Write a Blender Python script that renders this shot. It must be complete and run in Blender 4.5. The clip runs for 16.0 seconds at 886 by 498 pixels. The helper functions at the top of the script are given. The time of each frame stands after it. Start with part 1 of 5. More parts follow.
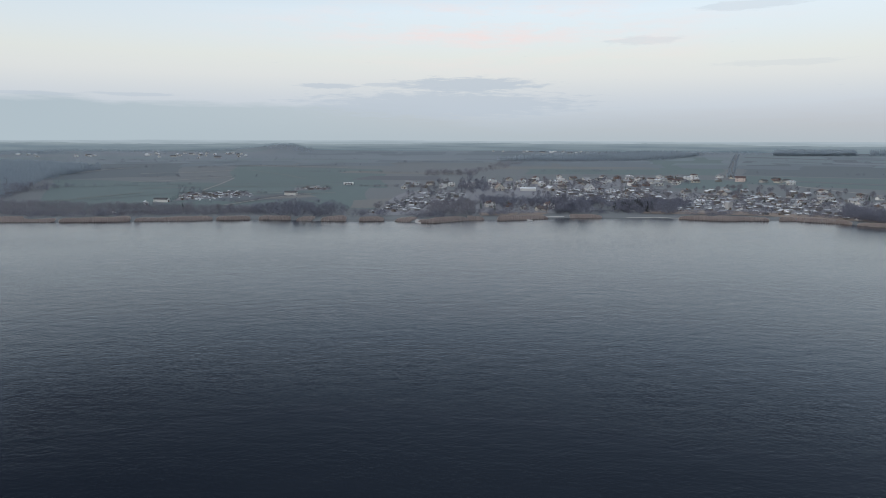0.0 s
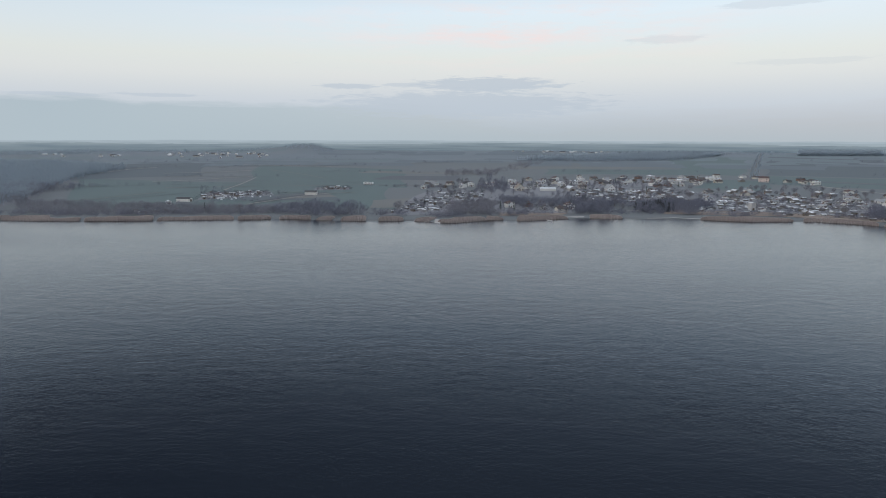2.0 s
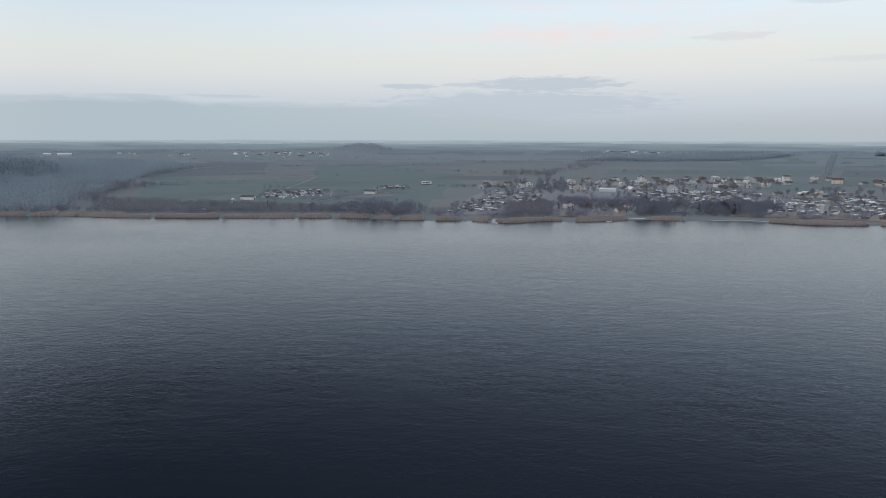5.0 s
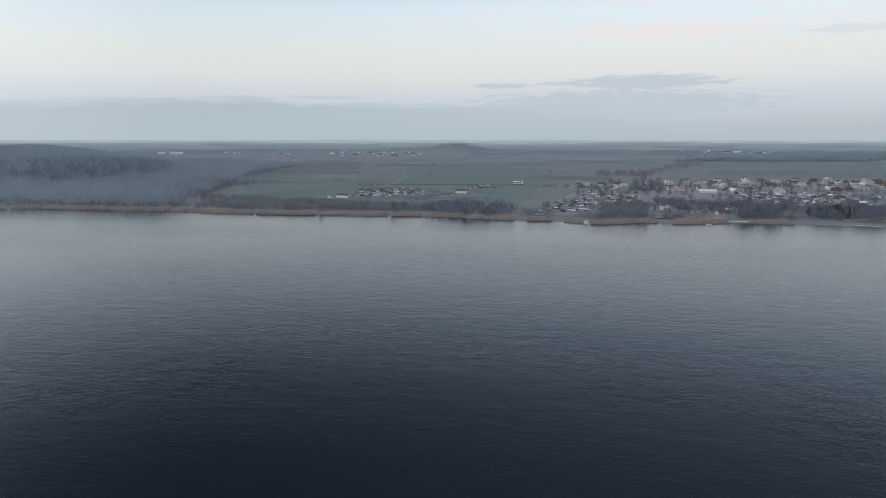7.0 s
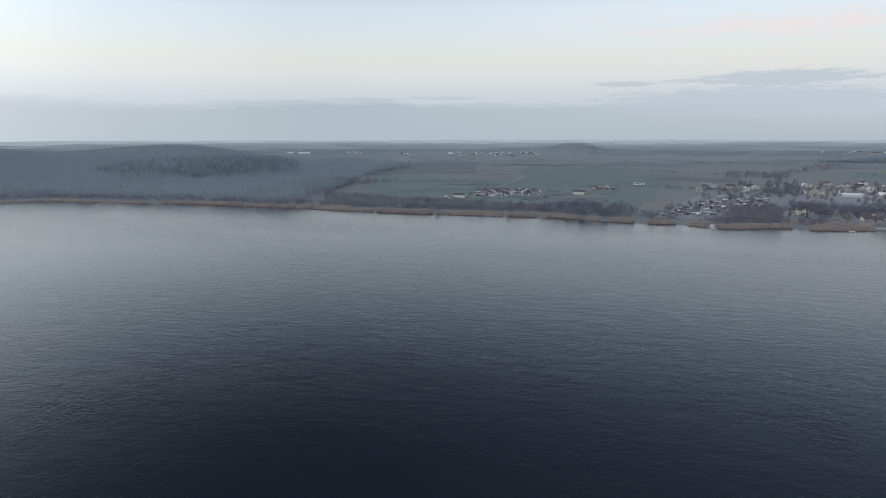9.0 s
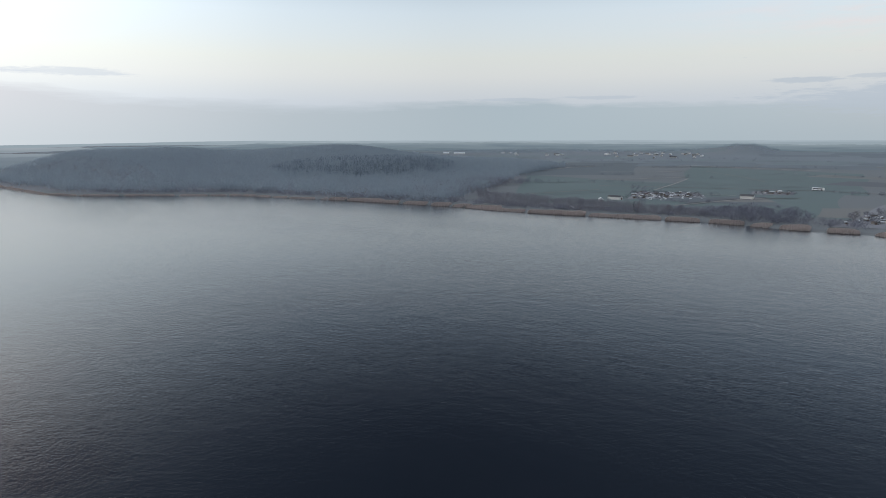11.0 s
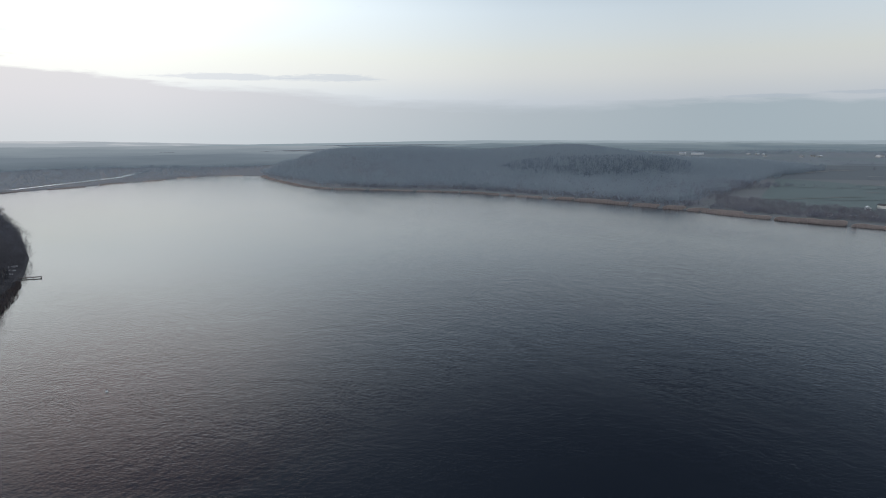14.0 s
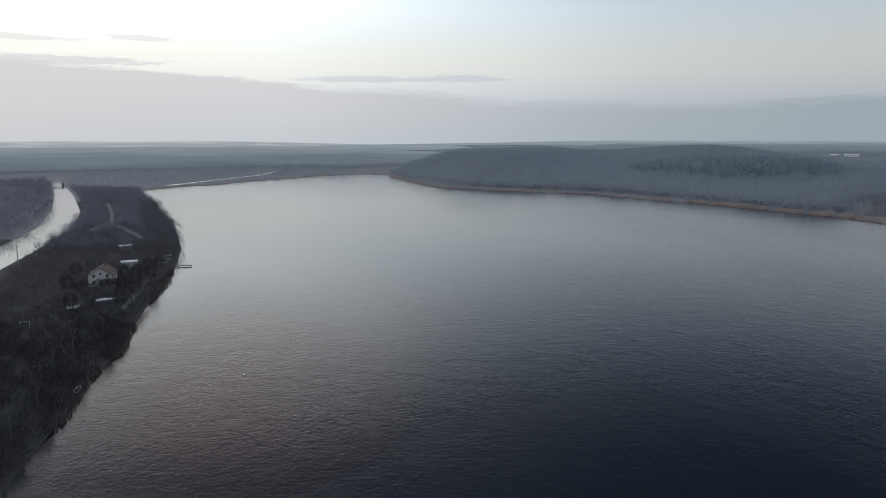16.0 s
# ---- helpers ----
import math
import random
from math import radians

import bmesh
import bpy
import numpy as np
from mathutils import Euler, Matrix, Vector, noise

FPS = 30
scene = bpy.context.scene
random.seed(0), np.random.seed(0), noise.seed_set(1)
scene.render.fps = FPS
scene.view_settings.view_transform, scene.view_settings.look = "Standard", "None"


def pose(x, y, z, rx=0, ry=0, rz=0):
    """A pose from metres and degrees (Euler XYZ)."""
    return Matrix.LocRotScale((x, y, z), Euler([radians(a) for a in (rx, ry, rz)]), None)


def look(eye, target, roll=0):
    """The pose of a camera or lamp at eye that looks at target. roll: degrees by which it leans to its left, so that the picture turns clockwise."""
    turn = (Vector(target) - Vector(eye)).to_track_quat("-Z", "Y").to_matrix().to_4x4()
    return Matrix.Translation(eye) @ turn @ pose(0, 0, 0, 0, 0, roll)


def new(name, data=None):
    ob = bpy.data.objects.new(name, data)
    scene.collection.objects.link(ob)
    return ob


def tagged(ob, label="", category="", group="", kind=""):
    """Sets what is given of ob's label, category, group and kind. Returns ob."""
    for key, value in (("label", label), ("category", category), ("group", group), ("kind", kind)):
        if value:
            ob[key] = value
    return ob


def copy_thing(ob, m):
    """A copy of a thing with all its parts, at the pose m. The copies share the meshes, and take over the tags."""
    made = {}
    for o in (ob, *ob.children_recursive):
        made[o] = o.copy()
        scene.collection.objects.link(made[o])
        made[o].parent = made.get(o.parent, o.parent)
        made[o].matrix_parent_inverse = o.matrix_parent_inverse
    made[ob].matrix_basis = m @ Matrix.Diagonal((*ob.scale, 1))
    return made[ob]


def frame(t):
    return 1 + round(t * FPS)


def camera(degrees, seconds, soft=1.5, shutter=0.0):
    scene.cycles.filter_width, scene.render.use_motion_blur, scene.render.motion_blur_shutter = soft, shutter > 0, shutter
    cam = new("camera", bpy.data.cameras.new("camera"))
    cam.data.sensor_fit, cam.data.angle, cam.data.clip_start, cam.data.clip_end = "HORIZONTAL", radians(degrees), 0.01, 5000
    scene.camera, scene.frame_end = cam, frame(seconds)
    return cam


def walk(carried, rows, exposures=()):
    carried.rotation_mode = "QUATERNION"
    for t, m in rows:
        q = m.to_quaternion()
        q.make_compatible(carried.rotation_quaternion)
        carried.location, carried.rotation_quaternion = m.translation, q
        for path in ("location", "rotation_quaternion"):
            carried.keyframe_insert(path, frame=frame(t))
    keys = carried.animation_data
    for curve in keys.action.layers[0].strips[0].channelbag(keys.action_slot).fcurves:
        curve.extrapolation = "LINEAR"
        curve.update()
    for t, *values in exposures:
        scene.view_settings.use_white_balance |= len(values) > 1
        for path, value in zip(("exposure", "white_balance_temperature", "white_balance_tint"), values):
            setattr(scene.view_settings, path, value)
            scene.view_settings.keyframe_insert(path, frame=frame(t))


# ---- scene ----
# ---- camera: hangs still over the lake and pans to the west ----
cam = camera(66.53, 16.0, soft=0.7)
EYE = (0, 0, 60)
# seconds, heading west of north, tilt, lean
PAN = [(0, 0, -9.33, .19), (1, .87, -9.33, .16), (2, 1.65, -9.34, .15), (3, 2.52, -9.36, .13), (3.2, 2.70, -9.36, .13), (5.3, 7.58, -9.37, .13),
       (6, 10.34, -9.39, .10), (6.5, 12.34, -9.4, .05), (7, 14.26, -9.4, .03), (7.5, 16.27, -9.4, 0), (8, 18.34, -9.4, -.04),
       (8.5, 20.92, -9.4, -.08), (9, 24.10, -9.39, -.09), (11.5, 40.2, -9.35, -.07), (12, 43.38, -9.36, -.07), (12.5, 46.40, -9.37, -.06),
       (13, 49.65, -9.36, -.06), (13.5, 52.82, -9.37, -.05), (14, 56.08, -9.36, -.06), (14.5, 59.18, -9.35, -.07), (15, 62.07, -9.35, -.07),
       (15.5, 64.88, -9.34, -.06), (16, 66.56, -9.33, -.05)]


def aim(heading, tilt, lean):
    """The camera's pose at its place, from degrees."""
    f = Vector((-math.sin(radians(heading)) * math.cos(radians(tilt)), math.cos(radians(heading)) * math.cos(radians(tilt)), math.sin(radians(tilt))))
    return look(EYE, Vector(EYE) + f * 100, lean)


# the picture darkens a little as the bright west comes into view
walk(cam, [(t, aim(h, p, r)) for t, h, p, r in PAN], [(0, 0), (8, 0), (12.5, -.16), (14.5, -.29), (16, -.42)])

# ---- sky and light: an overcast winter dusk, the sun gone behind cloud in the west ----
SUN_BEARING = 124
world = bpy.data.worlds.new("dusk_sky")
scene.world = world
world.use_nodes = True
W = world.node_tree


def wn(kind, **values):
    n = W.nodes.new(kind)
    for k, v in values.items():
        n.inputs[k].default_value = v
    return n


def wmath(op, a, b=None, c=None, clamp=False):
    n = W.nodes.new("ShaderNodeMath")
    n.operation, n.use_clamp = op, clamp
    for i, v in enumerate((a, b, c)):
        if v is None:
            continue
        if isinstance(v, (int, float)):
            n.inputs[i].default_value = v
        else:
            W.links.new(v, n.inputs[i])
    return n.outputs[0]


def wramp(fac, stops, smoothly=False):
    n = W.nodes.new("ShaderNodeValToRGB")
    n.color_ramp.interpolation = "B_SPLINE" if smoothly else "LINEAR"
    while len(n.color_ramp.elements) < len(stops):
        n.color_ramp.elements.new(1)
    for e, (p, c) in zip(n.color_ramp.elements, stops):
        e.position, e.color = p, (*c, 1) if len(c) == 3 else c
    W.links.new(fac, n.inputs[0])
    return n.outputs[0]


def wmix(fac, a, b, blend="MIX"):
    n = W.nodes.new("ShaderNodeMix")
    n.data_type, n.blend_type = "RGBA", blend
    for sock, v in ((n.inputs[0], fac), (n.inputs[6], a), (n.inputs[7], b)):
        if isinstance(v, (int, float)):
            sock.default_value = v
        elif isinstance(v, tuple):
            sock.default_value = (*v, 1)
        else:
            W.links.new(v, sock)
    return n.outputs[2]


def wnoise(vector, scale, detail, rough=0.55):
    n = wn("ShaderNodeTexNoise", Scale=scale, Detail=detail, Roughness=rough)
    W.links.new(vector, n.inputs["Vector"])
    return n.outputs[0]


coord = W.nodes.new("ShaderNodeTexCoord")
split = W.nodes.new("ShaderNodeSeparateXYZ")
W.links.new(coord.outputs["Generated"], split.inputs[0])
dx, dy, dz = split.outputs
elev = wmath("MULTIPLY", wmath("ARCSINE", dz), 180 / math.pi)                                     # degrees above the horizon
bear = wmath("MULTIPLY", wmath("ARCTAN2", wmath("MULTIPLY", dx, -1), dy), 180 / math.pi)        # degrees west of north


def bell(value, centre, width):
    """1 at the centre, falling off smoothly either side."""
    d = wmath("DIVIDE", wmath("SUBTRACT", value, centre), width)
    return wmath("POWER", 2.71828, wmath("MULTIPLY", wmath("MULTIPLY", d, d), -1))


def sky_vector(x_scale, y_scale, z=0.0):
    n = W.nodes.new("ShaderNodeCombineXYZ")
    W.links.new(wmath("MULTIPLY", bear, x_scale), n.inputs[0])
    W.links.new(wmath("MULTIPLY", elev, y_scale), n.inputs[1])
    n.inputs[2].default_value = z
    return n.outputs[0]


def along_bearing(stops):
    """A colour or value that changes with the bearing: (degrees, colour)."""
    lo, hi = stops[0][0], stops[-1][0]
    return wramp(wmath("DIVIDE", wmath("SUBTRACT", bear, lo), hi - lo, clamp=True), [((b - lo) / (hi - lo), c) for b, c in stops])


def grey(v):
    return (v, v, v)


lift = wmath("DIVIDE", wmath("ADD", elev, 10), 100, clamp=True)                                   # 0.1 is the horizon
# unseen upper sky: band darkened for the water, zenith brightened to light the land
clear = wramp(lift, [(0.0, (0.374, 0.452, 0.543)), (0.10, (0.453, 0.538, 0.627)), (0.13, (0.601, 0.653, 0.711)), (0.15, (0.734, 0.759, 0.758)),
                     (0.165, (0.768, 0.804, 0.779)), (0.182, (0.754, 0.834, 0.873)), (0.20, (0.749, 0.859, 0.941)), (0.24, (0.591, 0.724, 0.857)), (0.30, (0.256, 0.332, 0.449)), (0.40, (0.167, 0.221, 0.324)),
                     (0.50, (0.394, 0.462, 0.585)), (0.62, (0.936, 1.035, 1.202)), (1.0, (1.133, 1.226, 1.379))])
# the west is brighter and warmer; north-west, high up, the sky is deepest
west = bell(bear, 108, 33)
# patches above the view, pink and dark, added to colour the water
high_west = wmath("MULTIPLY", bell(bear, 85, 12), bell(elev, 21, 3.4))
deep = wmath("MULTIPLY", wmath("MULTIPLY", bell(bear, 38, 28), bell(elev, 24, 10.5)), 0.82)
clear = wmix(deep, clear, (0.07, 0.09, 0.14))
clear = wmix(wmath("MULTIPLY", wmath("MULTIPLY", bell(bear, 84, 34), bell(elev, 35, 8)), 0.75), clear, (0.10, 0.135, 0.20))
# the glow is raised above the view to brighten the western water
glow = wmath("MULTIPLY", bell(bear, 106, 29), wmath("MULTIPLY", bell(elev, 16.8, 5.6), 4.0))
clear = wmix(glow, clear, (0.56, 0.50, 0.41), "ADD")
clear = wmix(wmath("MULTIPLY", high_west, 0.95), clear, (0.98, 0.72, 0.70))
# long low bank of stratus: its top climbs to the west, its edge is uneven
wisp = wnoise(sky_vector(0.06, 0.5), 1.0, 6, 0.6)
top = wmath("MULTIPLY", along_bearing([(-60, grey(.34)), (-32, grey(.30)), (-20, grey(.26)), (-6, grey(.22)), (6, grey(.28)), (20, grey(.30)), (44, grey(.30)), (60, grey(.335)), (70, grey(.40)), (78, grey(.44)),
                                       (88, grey(.52)), (100, grey(.56)), (125, grey(.58))]), 10)
top = wmath("ADD", top, wmath("MULTIPLY", wmath("SUBTRACT", wisp, 0.5), 1.5))
top = wmath("ADD", top, wmath("MULTIPLY", wmath("SUBTRACT", wnoise(sky_vector(0.22, 1.7, 2.0), 1.0, 6, 0.6), 0.5), 1.3))
soft_edge = wmath("MULTIPLY", along_bearing([(-60, grey(.20)), (-6, grey(.20)), (6, grey(.06)), (34, grey(.05)), (50, grey(.13)), (66, grey(.09)), (80, grey(.035)), (125, grey(.03))]), 10)
bank = wmath("MULTIPLY", wmath("DIVIDE", wmath("SUBTRACT", top, elev), soft_edge, clamp=True), 0.85)
bank_high = along_bearing([(-60, (.565, .555, .575)), (-25, (.58, .57, .59)), (-5, (.56, .575, .60)), (12, (0.480, 0.558, 0.608)), (32, (0.404, 0.496, 0.558)), (50, (0.459, 0.513, 0.558)), (75, (0.534, 0.541, 0.586)), (100, (0.545, 0.535, 0.575)), (125, (0.568, 0.552, 0.575))])
bank_low = along_bearing([(-60, (.475, .505, .54)), (30, (0.436, 0.524, 0.575)), (60, (0.469, 0.518, 0.558)), (100, (0.502, 0.518, 0.553)), (125, (0.502, 0.518, 0.553))])
low = wmath("DIVIDE", wmath("SUBTRACT", 3.2, elev), 3.2, clamp=True)
clear = wmix(bank, clear, wmix(low, bank_high, bank_low))
# single flat clouds: bearing, height, half-width, half-height, density
for cb, ce, cw, ch, dens in ((0.0, 2.7, 11.5, 1.15, .75), (-2.0, 4.35, 6.2, .6, .8), (9.6, 4.15, 2.6, .25, .7), (4.5, 4.3, 2.2, .2, .55), (24, 3.2, 3.5, .14, .6), (31, 3.1, 3.0, .14, .6), (73, 4.75, 5.5, .28, .65),
                             (65, 4.8, 4.0, .3, .6), (95, 5.6, 6.5, .35, .7), (90, 7.4, 2.2, .24, .45), (98, 7.0, 4, .22, .5), (-16, 7.6, 3.2, .3, .3), (-23.5, 9.8, 4, .35, .33), (-26, 5.6, 4.5, .25, .2)):
    rag = wmath("MULTIPLY", wmath("SUBTRACT", wnoise(sky_vector(0.55, 4.2, cb), 1.0, 8, 0.66), 0.5), 2.6)
    shape = wmath("ADD", wmath("MULTIPLY", bell(bear, cb, cw), bell(elev, ce, ch)), wmath("MULTIPLY", rag, 0.62))
    mask = wmath("MULTIPLY", wmath("MULTIPLY", wmath("SUBTRACT", shape, 0.30), 3.4, clamp=True), dens)
    clear = wmix(mask, clear, wmix(west, (0.50, 0.57, 0.65), (0.58, 0.56, 0.61)))
# thin pink veils higher up
veil = wnoise(sky_vector(0.14, 0.8, 4.0), 1.0, 8, 0.66)
veil = wmath("MULTIPLY", wmath("SUBTRACT", veil, 0.45), 4.5, clamp=True)
pink = wmath("MULTIPLY", wmath("MULTIPLY", veil, bell(elev, 8.6, 2.4)), wmath("MULTIPLY", bell(bear, -4, 15), 0.85))
clear = wmix(pink, clear, (0.90, 0.75, 0.74))
air = W.nodes.new("ShaderNodeTexSky")
air.sky_type, air.sun_disc, air.sun_elevation, air.sun_rotation = "NISHITA", False, radians(3), radians(-SUN_BEARING)
air_part = wmix(1.0, air.outputs[0], (0.0015, 0.0015, 0.0015), "MULTIPLY")
back = W.nodes["Background"]
# the whole sky grows lighter towards the sunset
clear = wmix(1.0, clear, along_bearing([(-180, grey(1)), (36, grey(1)), (50, grey(1.1)), (62, (1.31, 1.3, 1.28)), (80, (1.58, 1.55, 1.5)), (125, (1.64, 1.6, 1.52)), (180, grey(1))]), "MULTIPLY")
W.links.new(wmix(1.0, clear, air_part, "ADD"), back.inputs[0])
back.inputs[1].default_value = 1.0

lamp = bpy.data.lights.new("sun", "SUN")
lamp.energy, lamp.angle, lamp.color = 0.5, radians(16), (1.0, 0.86, 0.72)
sun = new("sun", lamp)
sun.matrix_world = look((-math.sin(radians(SUN_BEARING)) * 100, math.cos(radians(SUN_BEARING)) * 100, 16), (0, 0, 0))

# ---- materials ----


def material(name, colour, rough=0.9, second=None, scale=0.3, detail_scale=4.0, bump=0.0, sheen=0.0, sheen_tint=(0.75, 0.85, 0.95), metal=0.0,
             per_object=0.0, per_island=0.0, stretch=(1, 1, 1), spec=0.3, sharp=0.25, thin=0.0):
    """A surface with two scales of variation between two colours, in metres."""
    m = bpy.data.materials.new(name)
    m.use_nodes = True
    t = m.node_tree
    b = t.nodes["Principled BSDF"]
    b.inputs["Roughness"].default_value, b.inputs["Metallic"].default_value = rough, metal
    b.inputs["Specular IOR Level"].default_value = spec
    if sheen:
        b.inputs["Sheen Weight"].default_value, b.inputs["Sheen Roughness"].default_value = sheen, 0.6
        b.inputs["Sheen Tint"].default_value = (*sheen_tint, 1)
    second = second or tuple(c * 0.72 for c in colour)
    geo = t.nodes.new("ShaderNodeNewGeometry")
    mapping = t.nodes.new("ShaderNodeMapping")
    mapping.inputs["Scale"].default_value = stretch
    t.links.new(geo.outputs["Position"], mapping.inputs[0])
    total = None
    for s, weight in ((scale, 0.62), (detail_scale, 0.38)):
        n = t.nodes.new("ShaderNodeTexNoise")
        n.inputs["Scale"].default_value, n.inputs["Detail"].default_value = s, 4
        t.links.new(mapping.outputs[0], n.inputs["Vector"])
        k = t.nodes.new("ShaderNodeMath")
        k.operation = "MULTIPLY_ADD"
        k.inputs[1].default_value = weight
        t.links.new(n.outputs[0], k.inputs[0])
        if total:
            t.links.new(total, k.inputs[2])
        total = k.outputs[0]
    spread = t.nodes.new("ShaderNodeMapRange")
    spread.inputs[1].default_value, spread.inputs[2].default_value = 0.5 - sharp, 0.5 + sharp
    t.links.new(total, spread.inputs[0])
    mix = t.nodes.new("ShaderNodeMix")
    mix.data_type = "RGBA"
    mix.inputs[6].default_value, mix.inputs[7].default_value = (*colour, 1), (*second, 1)
    t.links.new(spread.outputs[0], mix.inputs[0])
    out = mix.outputs[2]
    for amount, source in ((per_object, "object"), (per_island, "island")):
        if amount:
            src = t.nodes.new("ShaderNodeObjectInfo").outputs["Random"] if source == "object" else geo.outputs["Random Per Island"]
            r = t.nodes.new("ShaderNodeMapRange")
            r.inputs[3].default_value, r.inputs[4].default_value = 1 - amount, 1 + amount
            t.links.new(src, r.inputs[0])
            h = t.nodes.new("ShaderNodeHueSaturation")
            t.links.new(r.outputs[0], h.inputs["Value"])
            t.links.new(out, h.inputs["Color"])
            out = h.outputs[0]
    t.links.new(out, b.inputs["Base Color"])
    if thin:
        # thin stalks and twigs let some light through
        tr = t.nodes.new("ShaderNodeBsdfTranslucent")
        t.links.new(out, tr.inputs[0])
        both = t.nodes.new("ShaderNodeMixShader")
        both.inputs[0].default_value = thin
        t.links.new(b.outputs[0], both.inputs[1])
        t.links.new(tr.outputs[0], both.inputs[2])
        t.links.new(both.outputs[0], t.nodes["Material Output"].inputs[0])
    if bump:
        bn = t.nodes.new("ShaderNodeBump")
        bn.inputs["Strength"].default_value, bn.inputs["Distance"].default_value = 0.6, bump
        t.links.new(total, bn.inputs["Height"])
        t.links.new(bn.outputs[0], b.inputs["Normal"])
    return m


# haze over the land is put in here: blued colours and a bluish sheen
SOIL = dict(sheen=0.06, sheen_tint=(0.5, 0.75, 1.0), scale=0.009, detail_scale=0.06, bump=0.3, stretch=(1, 1.15, 1), sharp=0.1)
M_GROUND = material("winter_grassland", (0.082, 0.105, 0.101), second=(0.127, 0.128, 0.123), **SOIL)
M_GREEN = material("winter_crop", (0.063, 0.095, 0.083), second=(0.096, 0.120, 0.109), **SOIL)
M_BROWN = material("stubble_field", (0.132, 0.125, 0.124), second=(0.092, 0.100, 0.101), **SOIL)
M_PLOUGH = material("ploughed_field", (0.063, 0.062, 0.066), second=(0.094, 0.090, 0.092), **SOIL)
M_PALE = material("dry_grass_field", (0.225, 0.19, 0.165), second=(0.145, 0.135, 0.12), **SOIL)
# paler, bluer copies of the fields: distance haze is put into their colour
M_FAR_GREEN = material("hazed_crop", (0.1, 0.132, 0.132), second=(0.132, 0.152, 0.152), **SOIL)
M_FAR_BROWN = material("hazed_stubble", (0.15, 0.15, 0.152), second=(0.115, 0.128, 0.134), **SOIL)
M_FAR_PALE = material("hazed_dry_grass", (0.19, 0.19, 0.19), second=(0.15, 0.158, 0.162), **SOIL)
M_FAR_GROUND = material("hazed_grassland", (0.108, 0.131, 0.138), second=(0.142, 0.154, 0.16), **SOIL)
# soil colour lightened for the haze over the village
M_GARDEN = material("garden_soil", (0.105, 0.103, 0.118), second=(0.19, 0.19, 0.2), scale=0.06, detail_scale=0.4, bump=0.2, sharp=0.12)
M_TRACK = material("gravel_track", (0.33, 0.305, 0.29), second=(0.24, 0.225, 0.215), scale=0.1, detail_scale=1.2, bump=0.05)
M_ASPHALT = material("road_asphalt", (0.10, 0.10, 0.105), second=(0.14, 0.14, 0.14), scale=0.2, detail_scale=3)
M_SAND = material("lake_sand", (0.50, 0.475, 0.45), second=(0.36, 0.34, 0.32), scale=0.2, detail_scale=2)
M_REED = material("dry_reed", (0.63, 0.55, 0.51), second=(0.45, 0.39, 0.365), scale=0.12, detail_scale=1.2, per_island=0.12, thin=0.45)
M_REED_DARK = material("wet_reed", (0.17, 0.125, 0.108), second=(0.105, 0.082, 0.075), scale=0.2, detail_scale=1.5, per_island=0.4)
# twigs of the near spit: the shade of their backlit side is in the colour
M_SHADED_TWIG = material("shaded_alder_twigs", (0.060, 0.056, 0.062), second=(0.041, 0.040, 0.046), scale=0.05, detail_scale=0.5, per_island=0.35)
# these two twig colours are raised and blued, with haze put into them
M_TWIG = material("hazed_twigs", (0.278, 0.280, 0.321), second=(0.192, 0.198, 0.238), scale=0.05, detail_scale=0.5, per_island=0.3, thin=0.45)
M_TWIG_BROWN = material("hazed_brown_twigs", (0.312, 0.297, 0.321), second=(0.230, 0.226, 0.253), scale=0.03, detail_scale=0.4, per_island=0.3, thin=0.45)
M_HEDGE = material("bare_hedge_twigs", (0.125, 0.122, 0.137), second=(0.077, 0.082, 0.090), scale=0.05, detail_scale=0.5, per_island=0.3, thin=0.45)
M_THICKET = material("thicket_twigs", (0.165, 0.156, 0.17), second=(0.112, 0.11, 0.122), scale=0.05, detail_scale=0.5, per_island=0.3, thin=0.45)
M_BARK = material("bark", (0.09, 0.075, 0.065), second=(0.14, 0.12, 0.11), scale=0.6, detail_scale=6)
M_BIRCH = material("birch_bark", (0.5, 0.48, 0.45), second=(0.16, 0.14, 0.13), scale=0.8, detail_scale=5)
M_PINE = material("pine_needles", (0.042, 0.062, 0.055), second=(0.03, 0.045, 0.042), scale=0.05, detail_scale=0.8, per_island=0.4)
# far woods: grey-blue haze is put into base colour and sheen
M_FAR_WOOD = material("hazed_winter_wood", (0.425, 0.455, 0.49), second=(0.315, 0.365, 0.405), scale=0.006, detail_scale=0.05, per_island=0.04, sheen=0.15, sheen_tint=(0.62, 0.80, 1.0), thin=0.5, sharp=0.12)
M_FAR_PINE = material("hazed_pine_wood", (0.225, 0.265, 0.305), second=(0.18, 0.22, 0.26), scale=0.01, detail_scale=0.1, per_island=0.15, sheen=0.2, sheen_tint=(0.62, 0.80, 1.0), thin=0.5)
M_BELT = material("hazed_pine_belt", (0.46, 0.50, 0.54), second=(0.37, 0.42, 0.46), scale=0.01, detail_scale=0.1, per_island=0.08, sheen=0.06, sheen_tint=(0.62, 0.80, 1.0), thin=0.5)
M_SEDGE = material("brown_sedge", (0.33, 0.245, 0.19), second=(0.22, 0.175, 0.145), scale=0.06, detail_scale=0.5, bump=0.3, sharp=0.14)
# floor of the western woods, its colour lightened as haze would
M_HAZED_LITTER = material("hazed_woodland_floor", (0.20, 0.20, 0.205), second=(0.15, 0.155, 0.165), scale=0.02, detail_scale=0.3, bump=0.2)
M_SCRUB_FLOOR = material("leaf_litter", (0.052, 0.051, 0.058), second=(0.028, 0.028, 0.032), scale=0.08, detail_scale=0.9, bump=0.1)
